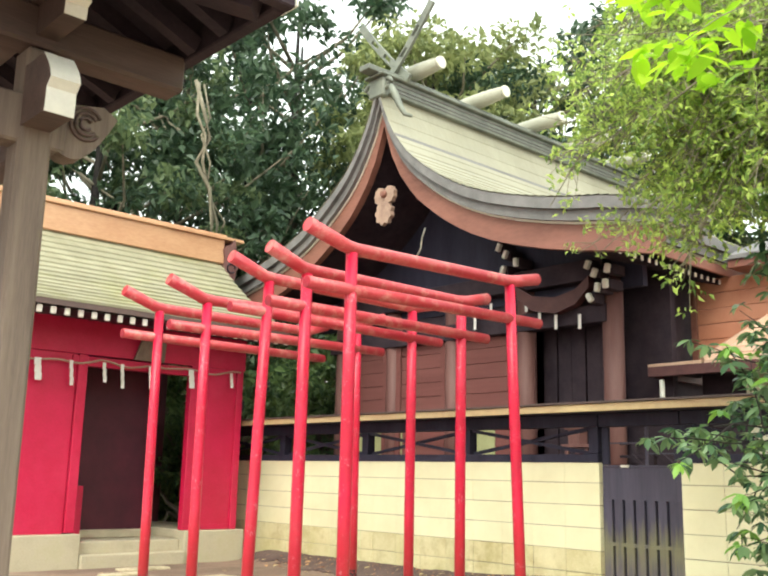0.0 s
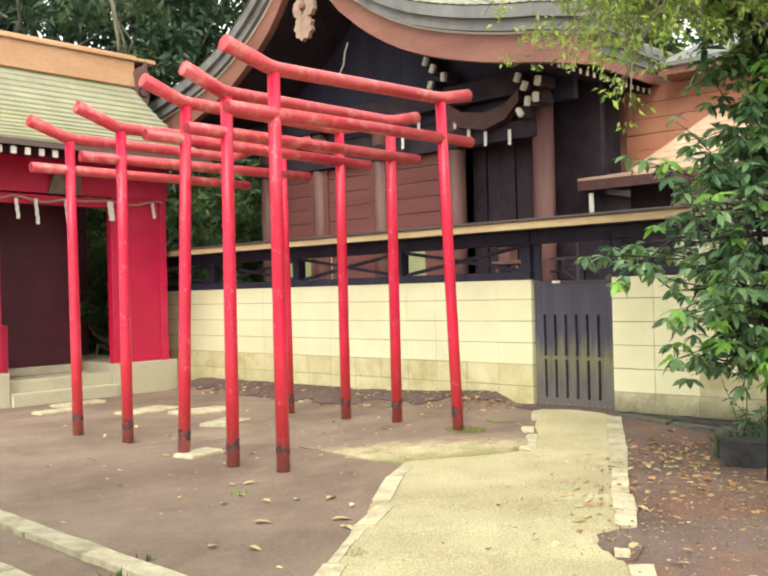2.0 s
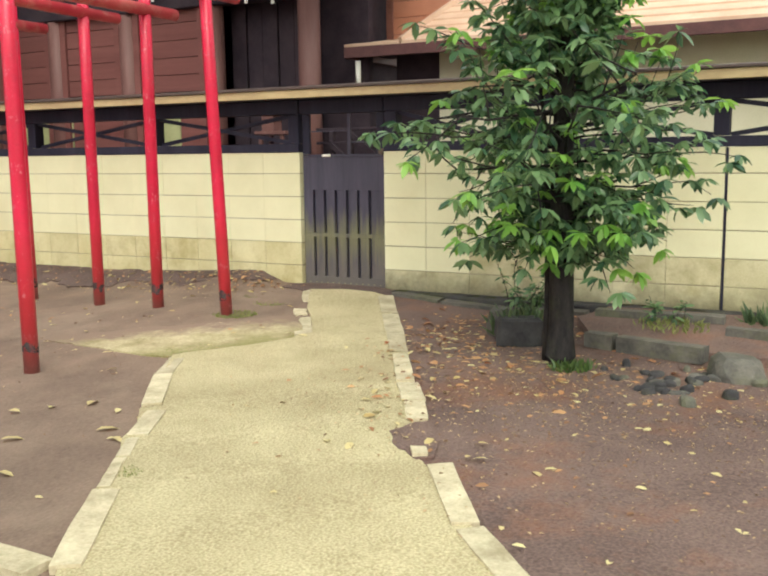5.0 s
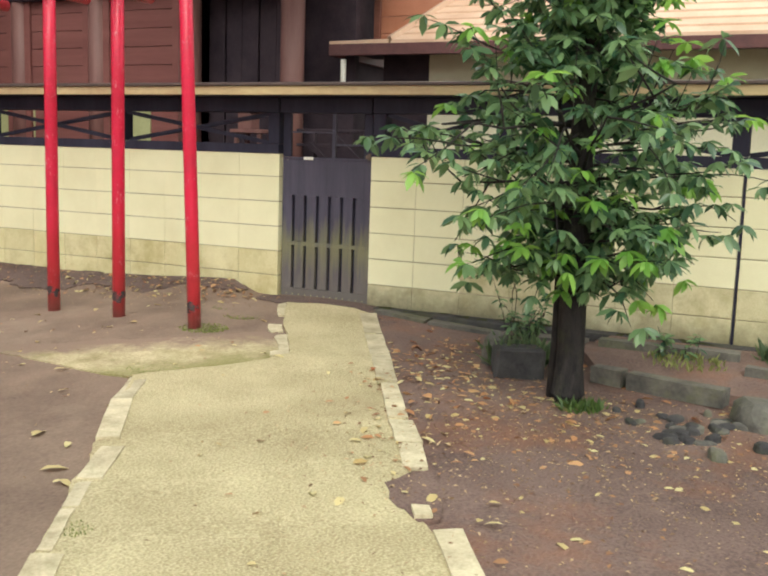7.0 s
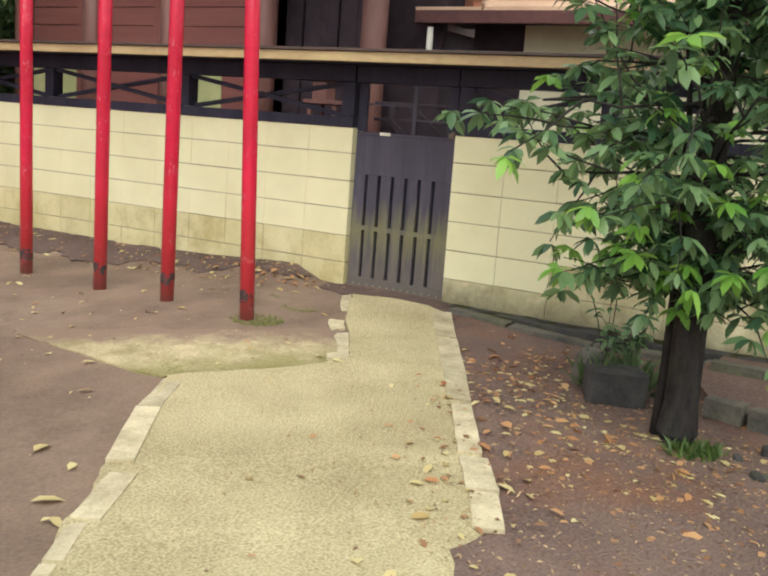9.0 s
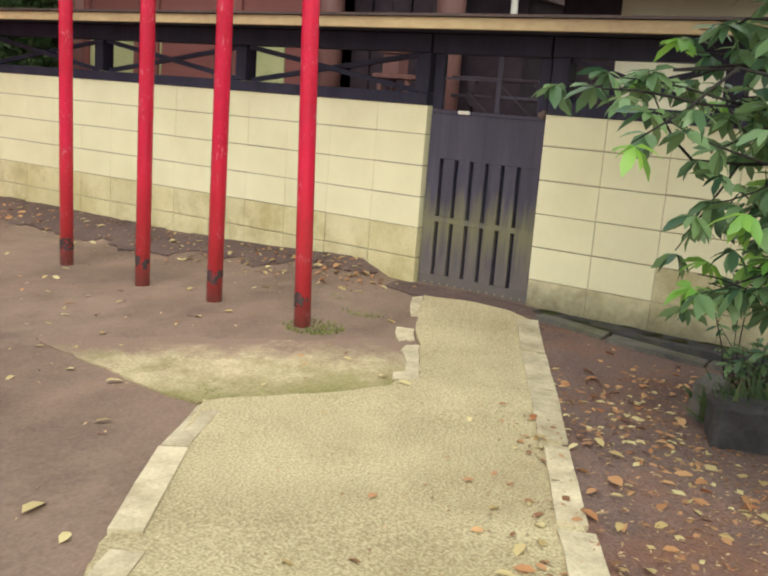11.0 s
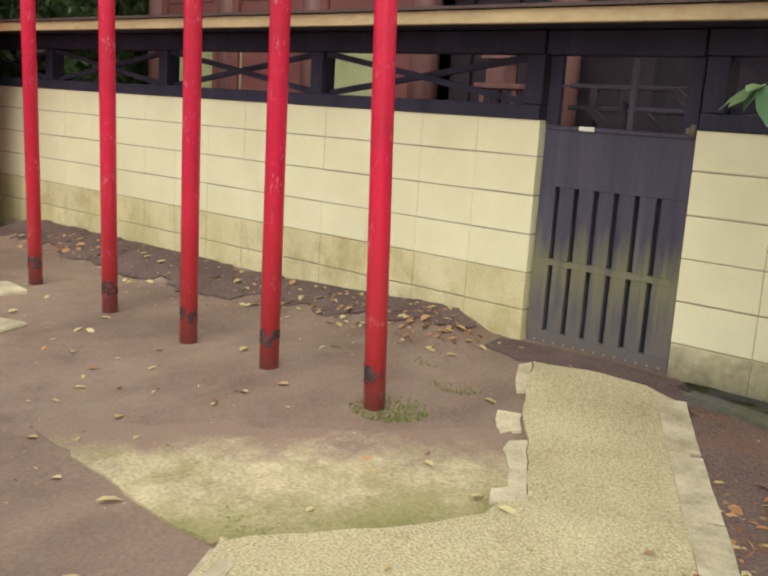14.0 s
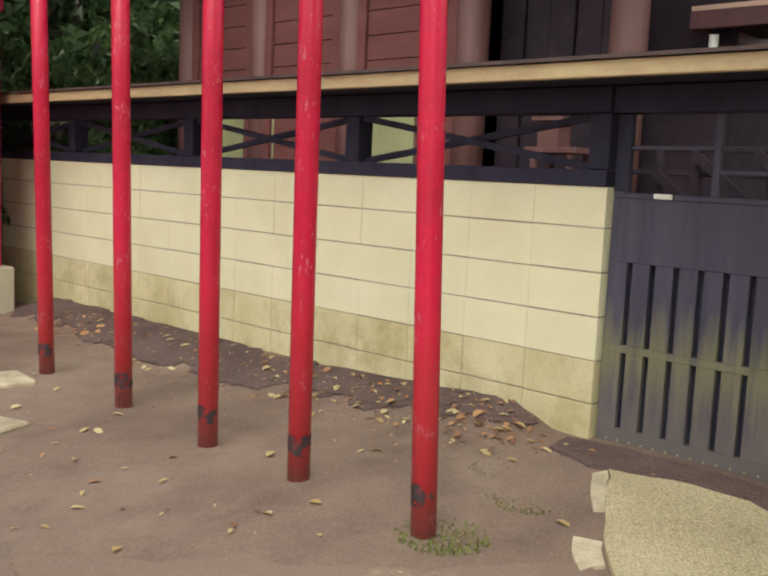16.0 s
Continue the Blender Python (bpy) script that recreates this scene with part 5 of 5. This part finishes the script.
def pavilion():
    p = thing("pavilion", "weathered timber pavilion with carved white-tipped beam ends", "pavilion")
    x, y, w = 0.70, 2.37, 0.053
    g = ground_height(x, y)
    part("footing", bx(x - 0.16, x + 0.16, y - 0.16, y + 0.16, g - 0.1, g + 0.12, 0.02), M["plinth"], p, "stone footing")
    for dx, dy in ((0, 0), (-2.3, 0), (0, 2.4), (-2.3, 2.4)):
        part("post", bx(x - w + dx, x + w + dx, y - w + dy, y + w + dy, g + 0.12, 2.66, 0.012), M["old_wood"], p, "grey weathered post")
    part("tie_beam", bx(x - 2.6, x + 0.10, y - 0.045, y + 0.045, 2.34, 2.50, 0.008), M["old_wood"], p)
    part("tie_beam", bx(x - 0.045, x + 0.045, y + 0.058, y + 2.7, 2.30, 2.46, 0.008), M["brown_wood"], p)
    part("wall_plate", bx(x - 2.6, x + 0.50, y - 0.06, y + 0.06, 2.665, 2.80, 0.01), M["brown_wood"], p)
    part("wall_plate", bx(x - 0.06, x + 0.06, y - 0.40, y + 2.7, 2.803, 2.90, 0.01), M["brown_wood"], p)
    # curved beam heads
    for (cx, cy, cz, w2, hh) in ((x - 0.005, y - 0.12, 2.49, 0.046, 0.10), (x + 0.0, y - 0.16, 2.745, 0.035, 0.05)):
        ol = []
        for k in np.linspace(0, 1, 9):
            ol.append((cx - w2, cy - 0.06 - 0.05 * math.sin(k * math.pi) * (1 if k < 0.6 else 0.4) - 0.04 * k, cz + hh - 2 * hh * k))
        ol += [(cx - w2, cy + 0.12, cz - hh), (cx - w2, cy + 0.12, cz + hh)]
        hd = part("beam_head", prism(bmesh.new(), ol, (2 * w2, 0, 0)), M["brown_wood"], p)
        ol2 = [(a, b - 0.006, c) for a, b, c in ol[:9]] + [(a, b - 0.001, c) for a, b, c in ol[:9][::-1]]
        part("painted_face", prism(bmesh.new(), ol2, (2 * w2, 0, 0)), M["white"], hd, "flaking white-painted face")
    ol = []
    for k in np.linspace(0, 1, 13):
        ol.append((x + 0.05 + 0.20 * k, y - 0.04, 2.36 + 0.10 * k * k - 0.05 * math.sin(k * math.pi)))
    ol += [(x + 0.27, y - 0.04, 2.50), (x + 0.22, y - 0.04, 2.53), (x + 0.05, y - 0.04, 2.50)]
    part("carved_nose", prism(bmesh.new(), ol, (0, 0.08, 0)), M["old_wood"], p, "carved scroll beam nose")
    for r in (0.02, 0.038, 0.055):
        ring = [(x + 0.16 + r * math.cos(k), y - 0.045, 2.455 + r * math.sin(k)) for k in np.linspace(0.5, 5.6, 14)]
        part("scroll", tube(bmesh.new(), ring, 0.006, 6), M["brown_wood"], p)
    # eaves: rafters, board and roof, the underside's shade put into their colour
    cx, cy, cz = 1.24, 1.72, 2.78
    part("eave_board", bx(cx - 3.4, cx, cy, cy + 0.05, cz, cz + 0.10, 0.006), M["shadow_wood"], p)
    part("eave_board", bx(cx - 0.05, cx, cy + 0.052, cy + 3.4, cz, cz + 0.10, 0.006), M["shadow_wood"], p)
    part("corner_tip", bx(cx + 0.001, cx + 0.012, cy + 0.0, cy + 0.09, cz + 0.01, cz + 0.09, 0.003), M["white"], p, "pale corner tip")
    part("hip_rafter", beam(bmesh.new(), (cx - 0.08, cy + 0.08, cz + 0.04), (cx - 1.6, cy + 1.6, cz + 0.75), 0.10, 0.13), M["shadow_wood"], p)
    me = None
    for i in range(14):
        if me is None:
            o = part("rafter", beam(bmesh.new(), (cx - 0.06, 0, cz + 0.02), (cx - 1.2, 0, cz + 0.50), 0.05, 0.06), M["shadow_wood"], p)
            me = o.data
            o.matrix_basis = pose(0, cy + 0.3 + i * 0.2, 0)
        else:
            share("rafter", me, pose(0, cy + 0.3 + i * 0.2, 0), p)
    apex = (cx - 1.7, cy + 1.7, cz + 0.95)
    rim = [(cx + 0.03, cy - 0.03, cz + 0.102), (cx + 0.03, cy + 3.43, cz + 0.102), (cx - 3.43, cy + 3.43, cz + 0.102), (cx - 3.43, cy - 0.03, cz + 0.102)]
    v = rim + [apex] + [(a, b, c + 0.05) for a, b, c in rim] + [(apex[0], apex[1], apex[2] + 0.06)]
    f = [(0, 1, 4), (1, 2, 4), (2, 3, 4), (3, 0, 4), (6, 5, 9), (7, 6, 9), (8, 7, 9), (5, 8, 9), (0, 5, 6, 1), (1, 6, 7, 2), (2, 7, 8, 3), (3, 8, 5, 0)]
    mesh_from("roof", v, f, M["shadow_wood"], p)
    return p


pavilion()


# ---- kerbs, stones and ledge ----


def stone_mesh(rng, sx, sy, sz, rough=0.12, cuts=2):
    bm = bmesh.new()
    bmesh.ops.create_icosphere(bm, subdivisions=cuts, radius=0.5)
    off = rng.uniform(0, 50)
    for v in bm.verts:
        k = 1 + rough * 3 * noise.noise(v.co * 1.7 + Vector((off, 0, 0)))
        q = v.co * k
        # squarish
        v.co = Vector((math.copysign(abs(q.x * 2) ** 0.7 / 2, q.x) * sx, math.copysign(abs(q.y * 2) ** 0.7 / 2, q.y) * sy, math.copysign(abs(q.z * 2) ** 0.7 / 2, q.z) * sz))
    for f in bm.faces:
        f.smooth = cuts > 2
    return bm


def kerb_line(rng, name, label, a, b, width, lengths, skip=(), lift=0.034, group="", mat="kerb"):
    """Kerb stones laid end to end from a to b."""
    a, b = Vector(a), Vector(b)
    total = (b - a).length
    way = (b - a) / total
    turn = math.degrees(math.atan2(way.y, way.x))
    pos, i = 0.0, 0
    while pos < total - 0.1:
        L = min(lengths[i % len(lengths)] * rng.uniform(0.9, 1.1), total - pos)
        if i not in skip:
            c = a + way * (pos + L / 2)
            bm = box(bmesh.new(), -L / 2 + 0.006, L / 2 - 0.006, -width / 2, width / 2, -0.1, 0.0)
            bmesh.ops.subdivide_edges(bm, edges=bm.edges, cuts=3, use_grid_fill=True)
            off = rng.uniform(0, 90)
            for v in bm.verts:
                v.co += Vector([0.007 * noise.noise((v.co * 7 + Vector((off, 3 * k, 0)))) for k in range(3)])
            st = part(name, bm, M[mat])
            p, q = c - way * L / 2, c + way * L / 2
            zp, zq = ground_height(p.x, p.y), ground_height(q.x, q.y)
            slope = -math.degrees(math.atan2(zq - zp, L))
            st.matrix_basis = pose(c.x + rng.uniform(-0.004, 0.004), c.y + rng.uniform(-0.004, 0.004), (zp + zq) / 2 + lift + rng.uniform(-0.003, 0.003), rng.uniform(-1, 1), slope + rng.uniform(-0.4, 0.4), turn + rng.uniform(-0.5, 0.5))
            tagged(st, label, "kerb stone", group)
        pos += L
        i += 1


krng = np.random.default_rng(21)
for a, b, w, up in (((2.12, 2.425), (2.68, 2.79), 0.105, 0.034), ((2.70, 2.815), (3.00, 3.00), 0.05, 0.026), ((3.01, 3.01), (3.23, 3.15), 0.06, 0.024), ((3.25, 3.14), (3.60, 3.33), 0.10, 0.03), ((3.66, 3.415), (4.21, 3.81), 0.105, 0.036), ((4.22, 3.82), (4.64, 4.06), 0.10, 0.022)):
    kerb_line(krng, "kerb_stone", "pale worn kerb stone along the path", a, b, w, (9,), (), lift=up, group="path kerb")
for a, b, w, up in (((6.92, 3.735), (6.45, 3.455), 0.13, 0.026), ((6.44, 3.45), (5.94, 3.16), 0.13, 0.024), ((5.93, 3.15), (5.34, 2.82), 0.12, 0.027), ((5.27, 2.78), (4.66, 2.435), 0.10, 0.032), ((4.63, 2.41), (4.34, 2.235), 0.12, 0.031), ((4.33, 2.23), (4.05, 2.085), 0.11, 0.03), ((3.68, 1.90), (3.58, 1.835), 0.07, 0.036), ((3.54, 1.735), (3.02, 1.40), 0.11, 0.03), ((3.0, 1.38), (2.5, 0.93), 0.11, 0.03)):
    kerb_line(krng, "kerb_stone", "pale worn kerb stone along the path", a, b, w, (9,), (), lift=up, group="path kerb")


wash = slab("soil_wash", [(4.06, 2.02), (3.98, 2.085), (3.90, 2.10), (3.84, 2.125), (3.77, 2.07), (3.70, 2.04), (3.63, 1.94), (3.55, 1.85), (3.60, 1.79), (3.82, 1.86)], M["soil_dark"], 0.026, 0.05, 0.01, 0.04)
tagged(wash, "earth washed over the path's broken edge", "soil", kind="structure")


def broken_kerb(outline, up):
    """A broken piece of kerb with a ragged outline, sunk in the earth."""
    k = slab("kerb_stone", outline, M["kerb"], up, 0.05, 0.008, 0.05)
    return tagged(k, "broken pale kerb stone half under earth", "kerb stone", "path kerb")


broken_kerb([(6.90, 4.465), (6.55, 4.265), (6.52, 4.30), (6.66, 4.40), (6.82, 4.49)], 0.016)
broken_kerb([(6.31, 4.135), (6.16, 4.035), (6.06, 4.07), (6.13, 4.14), (6.27, 4.23)], 0.014)
broken_kerb([(6.085, 3.955), (5.60, 3.645), (5.51, 3.735), (5.60, 3.79), (5.66, 3.76), (5.80, 3.85), (5.93, 3.97), (6.02, 4.0)], 0.019)
kerb_line(krng, "kerb_stone", "long pale kerb stone beside the gutter strip", (2.09, 2.5), (2.12, 7.4), 0.13, (0.62, 0.70, 0.60), (), lift=0.03, group="side kerb")
kerb_line(krng, "kerb_stone", "long pale kerb stone beside the gutter strip", (1.60, 2.6), (1.60, 7.4), 0.30, (0.7, 0.66), (), lift=0.02, group="side kerb")

ledge = part("ledge", box(bmesh.new(), 7.13, 7.296, -6, 3.84, 0.0, 0.315, 0.012), M["dark_stone"])
tagged(ledge, "dark mossy stone ledge at the foot of the wall", "ledge", kind="structure")

moss = slab("ledge_moss", [(7.135, 3.80), (7.292, 3.82), (7.292, 1.2), (7.15, 1.2)], M["moss"], 0.0, 0.02, 0.02, 0.06)
for v in moss.data.vertices:
    v.co.z = 0.3145 + 0.014 * noise.noise((v.co.x * 9, v.co.y * 9, 4))
tagged(moss, "thin moss on top of the stone ledge", "moss", kind="stuff")
srng = np.random.default_rng(8)
for a, b in (((7.06, 3.72), (7.06, 3.28)), ((7.05, 3.27), (7.06, 2.70)), ((7.06, 2.69), (7.05, 2.05)), ((7.06, 2.0), (7.06, 1.3))):
    kerb_line(srng, "footing_stone", "dark damp footing stone below the ledge", a, b, 0.12, (9,), (), lift=0.035, group="wall footing", mat="grey_stone")


def rock(x, y, sx, sy, sz, a, mat, label, sink=0.3, cuts=3, group=""):
    o = part("stone", stone_mesh(srng, sx, sy, sz, 0.14, cuts), M[mat])
    o.matrix_basis = pose(x, y, ground_height(x, y) + sz * (0.5 - sink), srng.uniform(-6, 6), srng.uniform(-6, 6), a)
    return tagged(o, label, "stone", group)


bm = box(bmesh.new(), -0.11, 0.11, -0.15, 0.15, -0.1, 0.19, 0.02)
bmesh.ops.subdivide_edges(bm, edges=bm.edges, cuts=2, use_grid_fill=True)
for v in bm.verts:
    v.co += Vector([0.022 * noise.noise(v.co * 6 + Vector((5 * k, 1, 2))) for k in range(3)])
squared = part("stone", bm, M["dark_stone"])
squared.matrix_basis = pose(5.96, 2.23, ground_height(5.96, 2.23), 0, 3, 24)
tagged(squared, "dark squared stone beside the tree trunk", "stone")
rock(6.16, 2.44, 0.16, 0.16, 0.30, 50, "grey_stone", "small grey stone behind the dark one", 0.2, 2)
rock(5.66, 0.80, 0.42, 0.30, 0.22, 10, "grey_stone", "rounded grey boulder at the bed's edge", 0.35, 2)
for i in range(34):
    rock(5.36 + srng.normal() * 0.17, 1.14 + srng.normal() * 0.15, srng.uniform(0.04, 0.13), srng.uniform(0.04, 0.10), srng.uniform(0.03, 0.09), srng.uniform(0, 180), "dark_stone" if i % 3 else "grey_stone", "small grey stone in a loose heap", 0.35, 2, "stone heap")
for x0, y0, x1, y1, t in ((6.02, 1.78, 5.98, 1.58, 0.10), (5.98, 1.56, 5.84, 0.98, 0.11), (6.72, 1.9, 6.72, 1.0, 0.12), (6.35, 0.95, 6.3, 0.5, 0.10)):
    kerb_line(srng, "edging_slab", "grey stone edging slab of the planting bed", (x0, y0), (x1, y1), t, (0.6,), (), lift=0.12, group="bed edging", mat="grey_stone")
bed = slab("bed", [(6.05, 1.75), (5.92, 1.0), (5.9, 0.2), (7.12, 0.2), (7.12, 1.9), (6.6, 2.0)], M["soil_dark"], 0.07, 0.12)
tagged(bed, "mossy planting bed along the wall", "planting bed", kind="structure")


# litter-covered soil; this sheet also paints the tree's shade on the ground
mould = slab("mould_in_shade", [(-3.2, -4.7), (-2.0, -9), (7.12, -9), (7.12, 0.3), (7.12, 3.90), (6.3, 3.45), (5.5, 3.0), (4.9, 2.7), (4.4, 2.4), (3.8, 2.05), (3.3, 1.75), (2.9, 1.45), (0.0, -1.3)], M["soil_dark"], 0.011, 0.05, 0.02, 0.3)
tagged(mould, "leaf mould and bark with the tree's shade in its colour", "soil", kind="structure")


bank = slab("soil_bank", [(7.16, 5.16), (7.288, 5.10), (7.288, 10.15), (6.90, 10.1), (6.86, 8.5), (6.90, 7.0), (6.98, 5.8), (7.06, 5.3)], M["dark_earth"], 0.013, 0.04, 0.09, 0.05)
tagged(bank, "dark soil banked against the block wall", "soil", kind="structure")


# ---- low plants ----


def tuft(x, y, r, h, n, mat, label, seed, z=None, width=0.09):
    rng = np.random.default_rng(seed)
    a = rng.uniform(0, math.tau, n)
    d = r * np.sqrt(rng.random(n))
    g = ground_height(x, y) if z is None else z
    P = np.stack([x + d * np.cos(a), y + d * np.sin(a), np.full(n, g - 0.01)], 1)
    A = np.stack([rng.normal(size=n) * 0.5, rng.normal(size=n) * 0.5, np.ones(n)], 1)
    t = leaves("grass_tuft", P, rng.normal(size=(n, 3)), A, rng.uniform(0.5, 1.1, n) * h, M[mat], None, width)
    return tagged(t, label, "grass", kind="stuff")


tuft(5.40, 1.70, 0.12, 0.09, 150, "grass", "small grass tuft at the trunk's foot", 1)
tuft(5.93, 4.56, 0.17, 0.024, 700, "moss_leaf", "moss and seedlings round a post's foot", 2, width=0.5)
tuft(6.45, 4.55, 0.17, 0.014, 420, "moss_leaf", "thin moss on the earth", 3, width=0.7)
tuft(6.62, 4.85, 0.12, 0.014, 240, "moss_leaf", "thin moss on the earth", 13, width=0.7)
tuft(6.7, 3.3, 0.14, 0.014, 240, "moss_leaf", "thin moss on the earth", 14, width=0.7)
tuft(4.9, 4.18, 0.16, 0.010, 260, "moss_leaf", "thin moss on the old concrete", 15, width=0.7, z=ground_height(4.9, 4.18) + 0.018)
tuft(2.88, 2.86, 0.07, 0.02, 160, "moss_leaf", "moss along the kerb", 16, width=0.5, z=ground_height(2.88, 2.86) + 0.022)
tuft(6.16, 2.28, 0.17, 0.26, 170, "leaf_far", "grassy dark green clump beside the stone", 4, width=0.07)
tuft(6.9, 0.7, 0.2, 0.22, 120, "leaf_far", "grassy clump in the bed", 5)
tuft(6.4, 1.3, 0.25, 0.06, 120, "moss_leaf", "moss in the bed", 6, z=0.33, width=0.3)
tuft(1.86, 3.3, 0.06, 0.12, 30, "grass", "weed in the gutter strip", 7)
tuft(2.2, 3.6, 0.05, 0.06, 18, "grass", "weed beside the kerb", 9)
tuft(3.35, 4.35, 0.06, 0.04, 14, "leaf_new", "tiny seedling", 10, width=0.5)


def shrub(x, y, height, n, seed, label, spread=0.25, size=0.08):
    rng = np.random.default_rng(seed)
    t = thing("shrub", label, "shrub")
    g = ground_height(x, y)
    bm = bmesh.new()
    P, A, N, S = [], [], [], []
    for i in range(n):
        a = rng.uniform(0, math.tau)
        top = np.array((x + spread * math.cos(a) * rng.uniform(0.2, 1), y + spread * math.sin(a) * rng.uniform(0.2, 1), g + height * rng.uniform(0.5, 1)))
        mid = (np.array((x, y, g)) + top) / 2 + rng.normal(size=3) * 0.04
        tube(bm, [(x, y, g - 0.02), tuple(mid), tuple(top)], [0.0045, 0.003, 0.0015], 5)
        for k in range(14):
            f = rng.uniform(0.35, 1)
            c = mid + (top - mid) * max(f * 2 - 1, 0) if f > 0.5 else np.array((x, y, g)) + (mid - np.array((x, y, g))) * f * 2
            P.append(c)
            v = rng.normal(size=3)
            v[2] *= 0.4
            A.append(v)
            N.append(np.array((0, 0, 1.0)) + rng.normal(size=3) * 0.3)
            S.append(rng.uniform(0.6, 1.1) * size)
    part("stem", bm, M["bark"], t)
    leaves("foliage", P, N, A, S, M["leaf"], t, 0.4, True)
    return t


shrub(6.55, 2.35, 0.42, 12, 31, "low broad-leaved shrub at the wall's foot")
shrub(6.5, 2.44, 1.05, 3, 32, "thin sapling with few leaves before the wall", 0.3, 0.07)
shrub(6.7, 1.35, 0.26, 6, 33, "low shrub in the bed", 0.3, 0.09)


# ---- fallen leaves and grit ----


def litter(name, label, areas, mat, size, seed, flat=0.25):
    rng = np.random.default_rng(seed)
    P, A, N, S = [], [], [], []
    for cx, cy, sx, sy, n in areas:
        for i in range(n):
            x, y = cx + rng.normal() * sx, cy + rng.normal() * sy
            if x > 7.27 or (y < 4.9 and x > 7.1) or (x > 6.9 and y > 10):
                continue
            P.append((x, y, ground_height(x, y) + 0.012 + (0.02 if 2.9 < x < 7.2 and abs((y - 1.9) - 0.6 * (x - 3.0)) < 0.75 and x < 5.6 else 0)))
            a = rng.uniform(0, math.tau)
            A.append((math.cos(a), math.sin(a), rng.normal() * flat * 0.5))
            N.append((rng.normal() * flat, rng.normal() * flat, 1))
            S.append(size * rng.uniform(0.5, 1.25))
    ob = leaves(name, P, N, A, S, M[mat], None, 0.5, size > 0.03)
    return tagged(ob, label, "fallen leaves", kind="stuff")


litter("fallen_leaves", "scattered pale yellow fallen leaves", [(5.4, 1.6, 0.8, 0.55, 150), (5.9, 2.5, 0.45, 0.35, 130), (7.05, 6.3, 0.12, 0.8, 130), (6.95, 8.6, 0.12, 0.7, 60), (5.2, 5.6, 1.2, 1.6, 75), (4, 2.6, 1.6, 1.0, 18), (3.4, 5.2, 0.9, 1.0, 30), (4.5, 0.6, 0.9, 0.8, 60)], "litter", 0.064, 3, 0.14)
litter("fallen_leaves", "scattered brown fallen leaves", [(5.4, 1.8, 0.7, 0.55, 460), (6.0, 2.6, 0.4, 0.3, 300), (7.05, 5.2, 0.09, 0.18, 45), (7.03, 6.4, 0.12, 1.0, 190), (6.98, 8.6, 0.12, 0.8, 110), (5.4, 5.8, 1.1, 1.6, 30), (4.6, 0.9, 0.8, 0.6, 120)], "litter_brown", 0.048, 4, 0.2)
litter("fallen_leaves", "curled orange-brown fallen leaves in drifts", [(5.7, 2.35, 0.5, 0.3, 90), (6.3, 2.9, 0.3, 0.25, 70), (7.1, 5.8, 0.06, 0.4, 16), (7.0, 8.9, 0.09, 0.3, 40), (5.3, 1.7, 0.5, 0.5, 40)], "litter_orange", 0.075, 6, 0.35)
litter("grit", "fine bark and grit on the earth", [(5.2, 1.7, 0.7, 0.5, 2600), (4.5, 0.9, 0.9, 0.7, 1500), (4.3, 4.8, 1.2, 1.6, 260), (6.8, 6.5, 0.2, 1.2, 350)], "grit", 0.020, 5, 0.5)
for x, y, a, s in ((3.55, 3.75, 20, 0.12), (3.62, 4.5, 160, 0.09), (4.55, 4.62, -20, 0.09), (5.6, 4.05, 80, 0.08), (2.95, 3.7, -40, 0.11), (5.0, 4.1, 15, 0.07), (6.1, 2.75, 10, 0.10), (5.2, 1.95, 40, 0.10), (3.25, 3.4, -30, 0.12)):
    lf = leaves("fallen_leaf", [(0, 0, 0)], [(0.1, 0.05, 1)], [(1, 0, 0.05)], [s], M["litter"], None, 0.42, True)
    lf.matrix_basis = pose(x, y, ground_height(x, y) + 0.014, 0, 0, a)
    tagged(lf, "single pale yellow fallen leaf", "leaf", "large fallen leaves")


def vine():
    rng = np.random.default_rng(77)
    v = thing("vine", "pale twisting vine hanging in the wood", "vine")
    for k in range(3):
        pts = [(8.2 + 0.15 * k, 14.5, 8.8), (8.3 + 0.1 * k, 14.5, 8.1), (8.55 - 0.1 * k, 14.45, 7.7), (8.42 + 0.12 * k, 14.5, 7.2), (8.76, 14.5 + 0.1 * k, 6.7), (8.86 + 0.1 * k, 14.5, 6.1), (8.8, 14.5, 5.2), (8.7 + 0.2 * k, 14.6, 3.0), (8.7 + 0.2 * k, 14.6, 0.0)]
        # nearer the clearing, in front of the wood
        pts = [(a * 0.88 - 0.03 + rng.normal() * 0.05, b * 0.88 - 0.04 + rng.normal() * 0.05, max(c * 0.88 + 0.16, 0.0) if c > 0 else -0.05) for a, b, c in pts]
        part("stem", tube(bmesh.new(), pts, 0.035 - 0.008 * k, 7), M["bark_pale"], v)
    return v


vine()
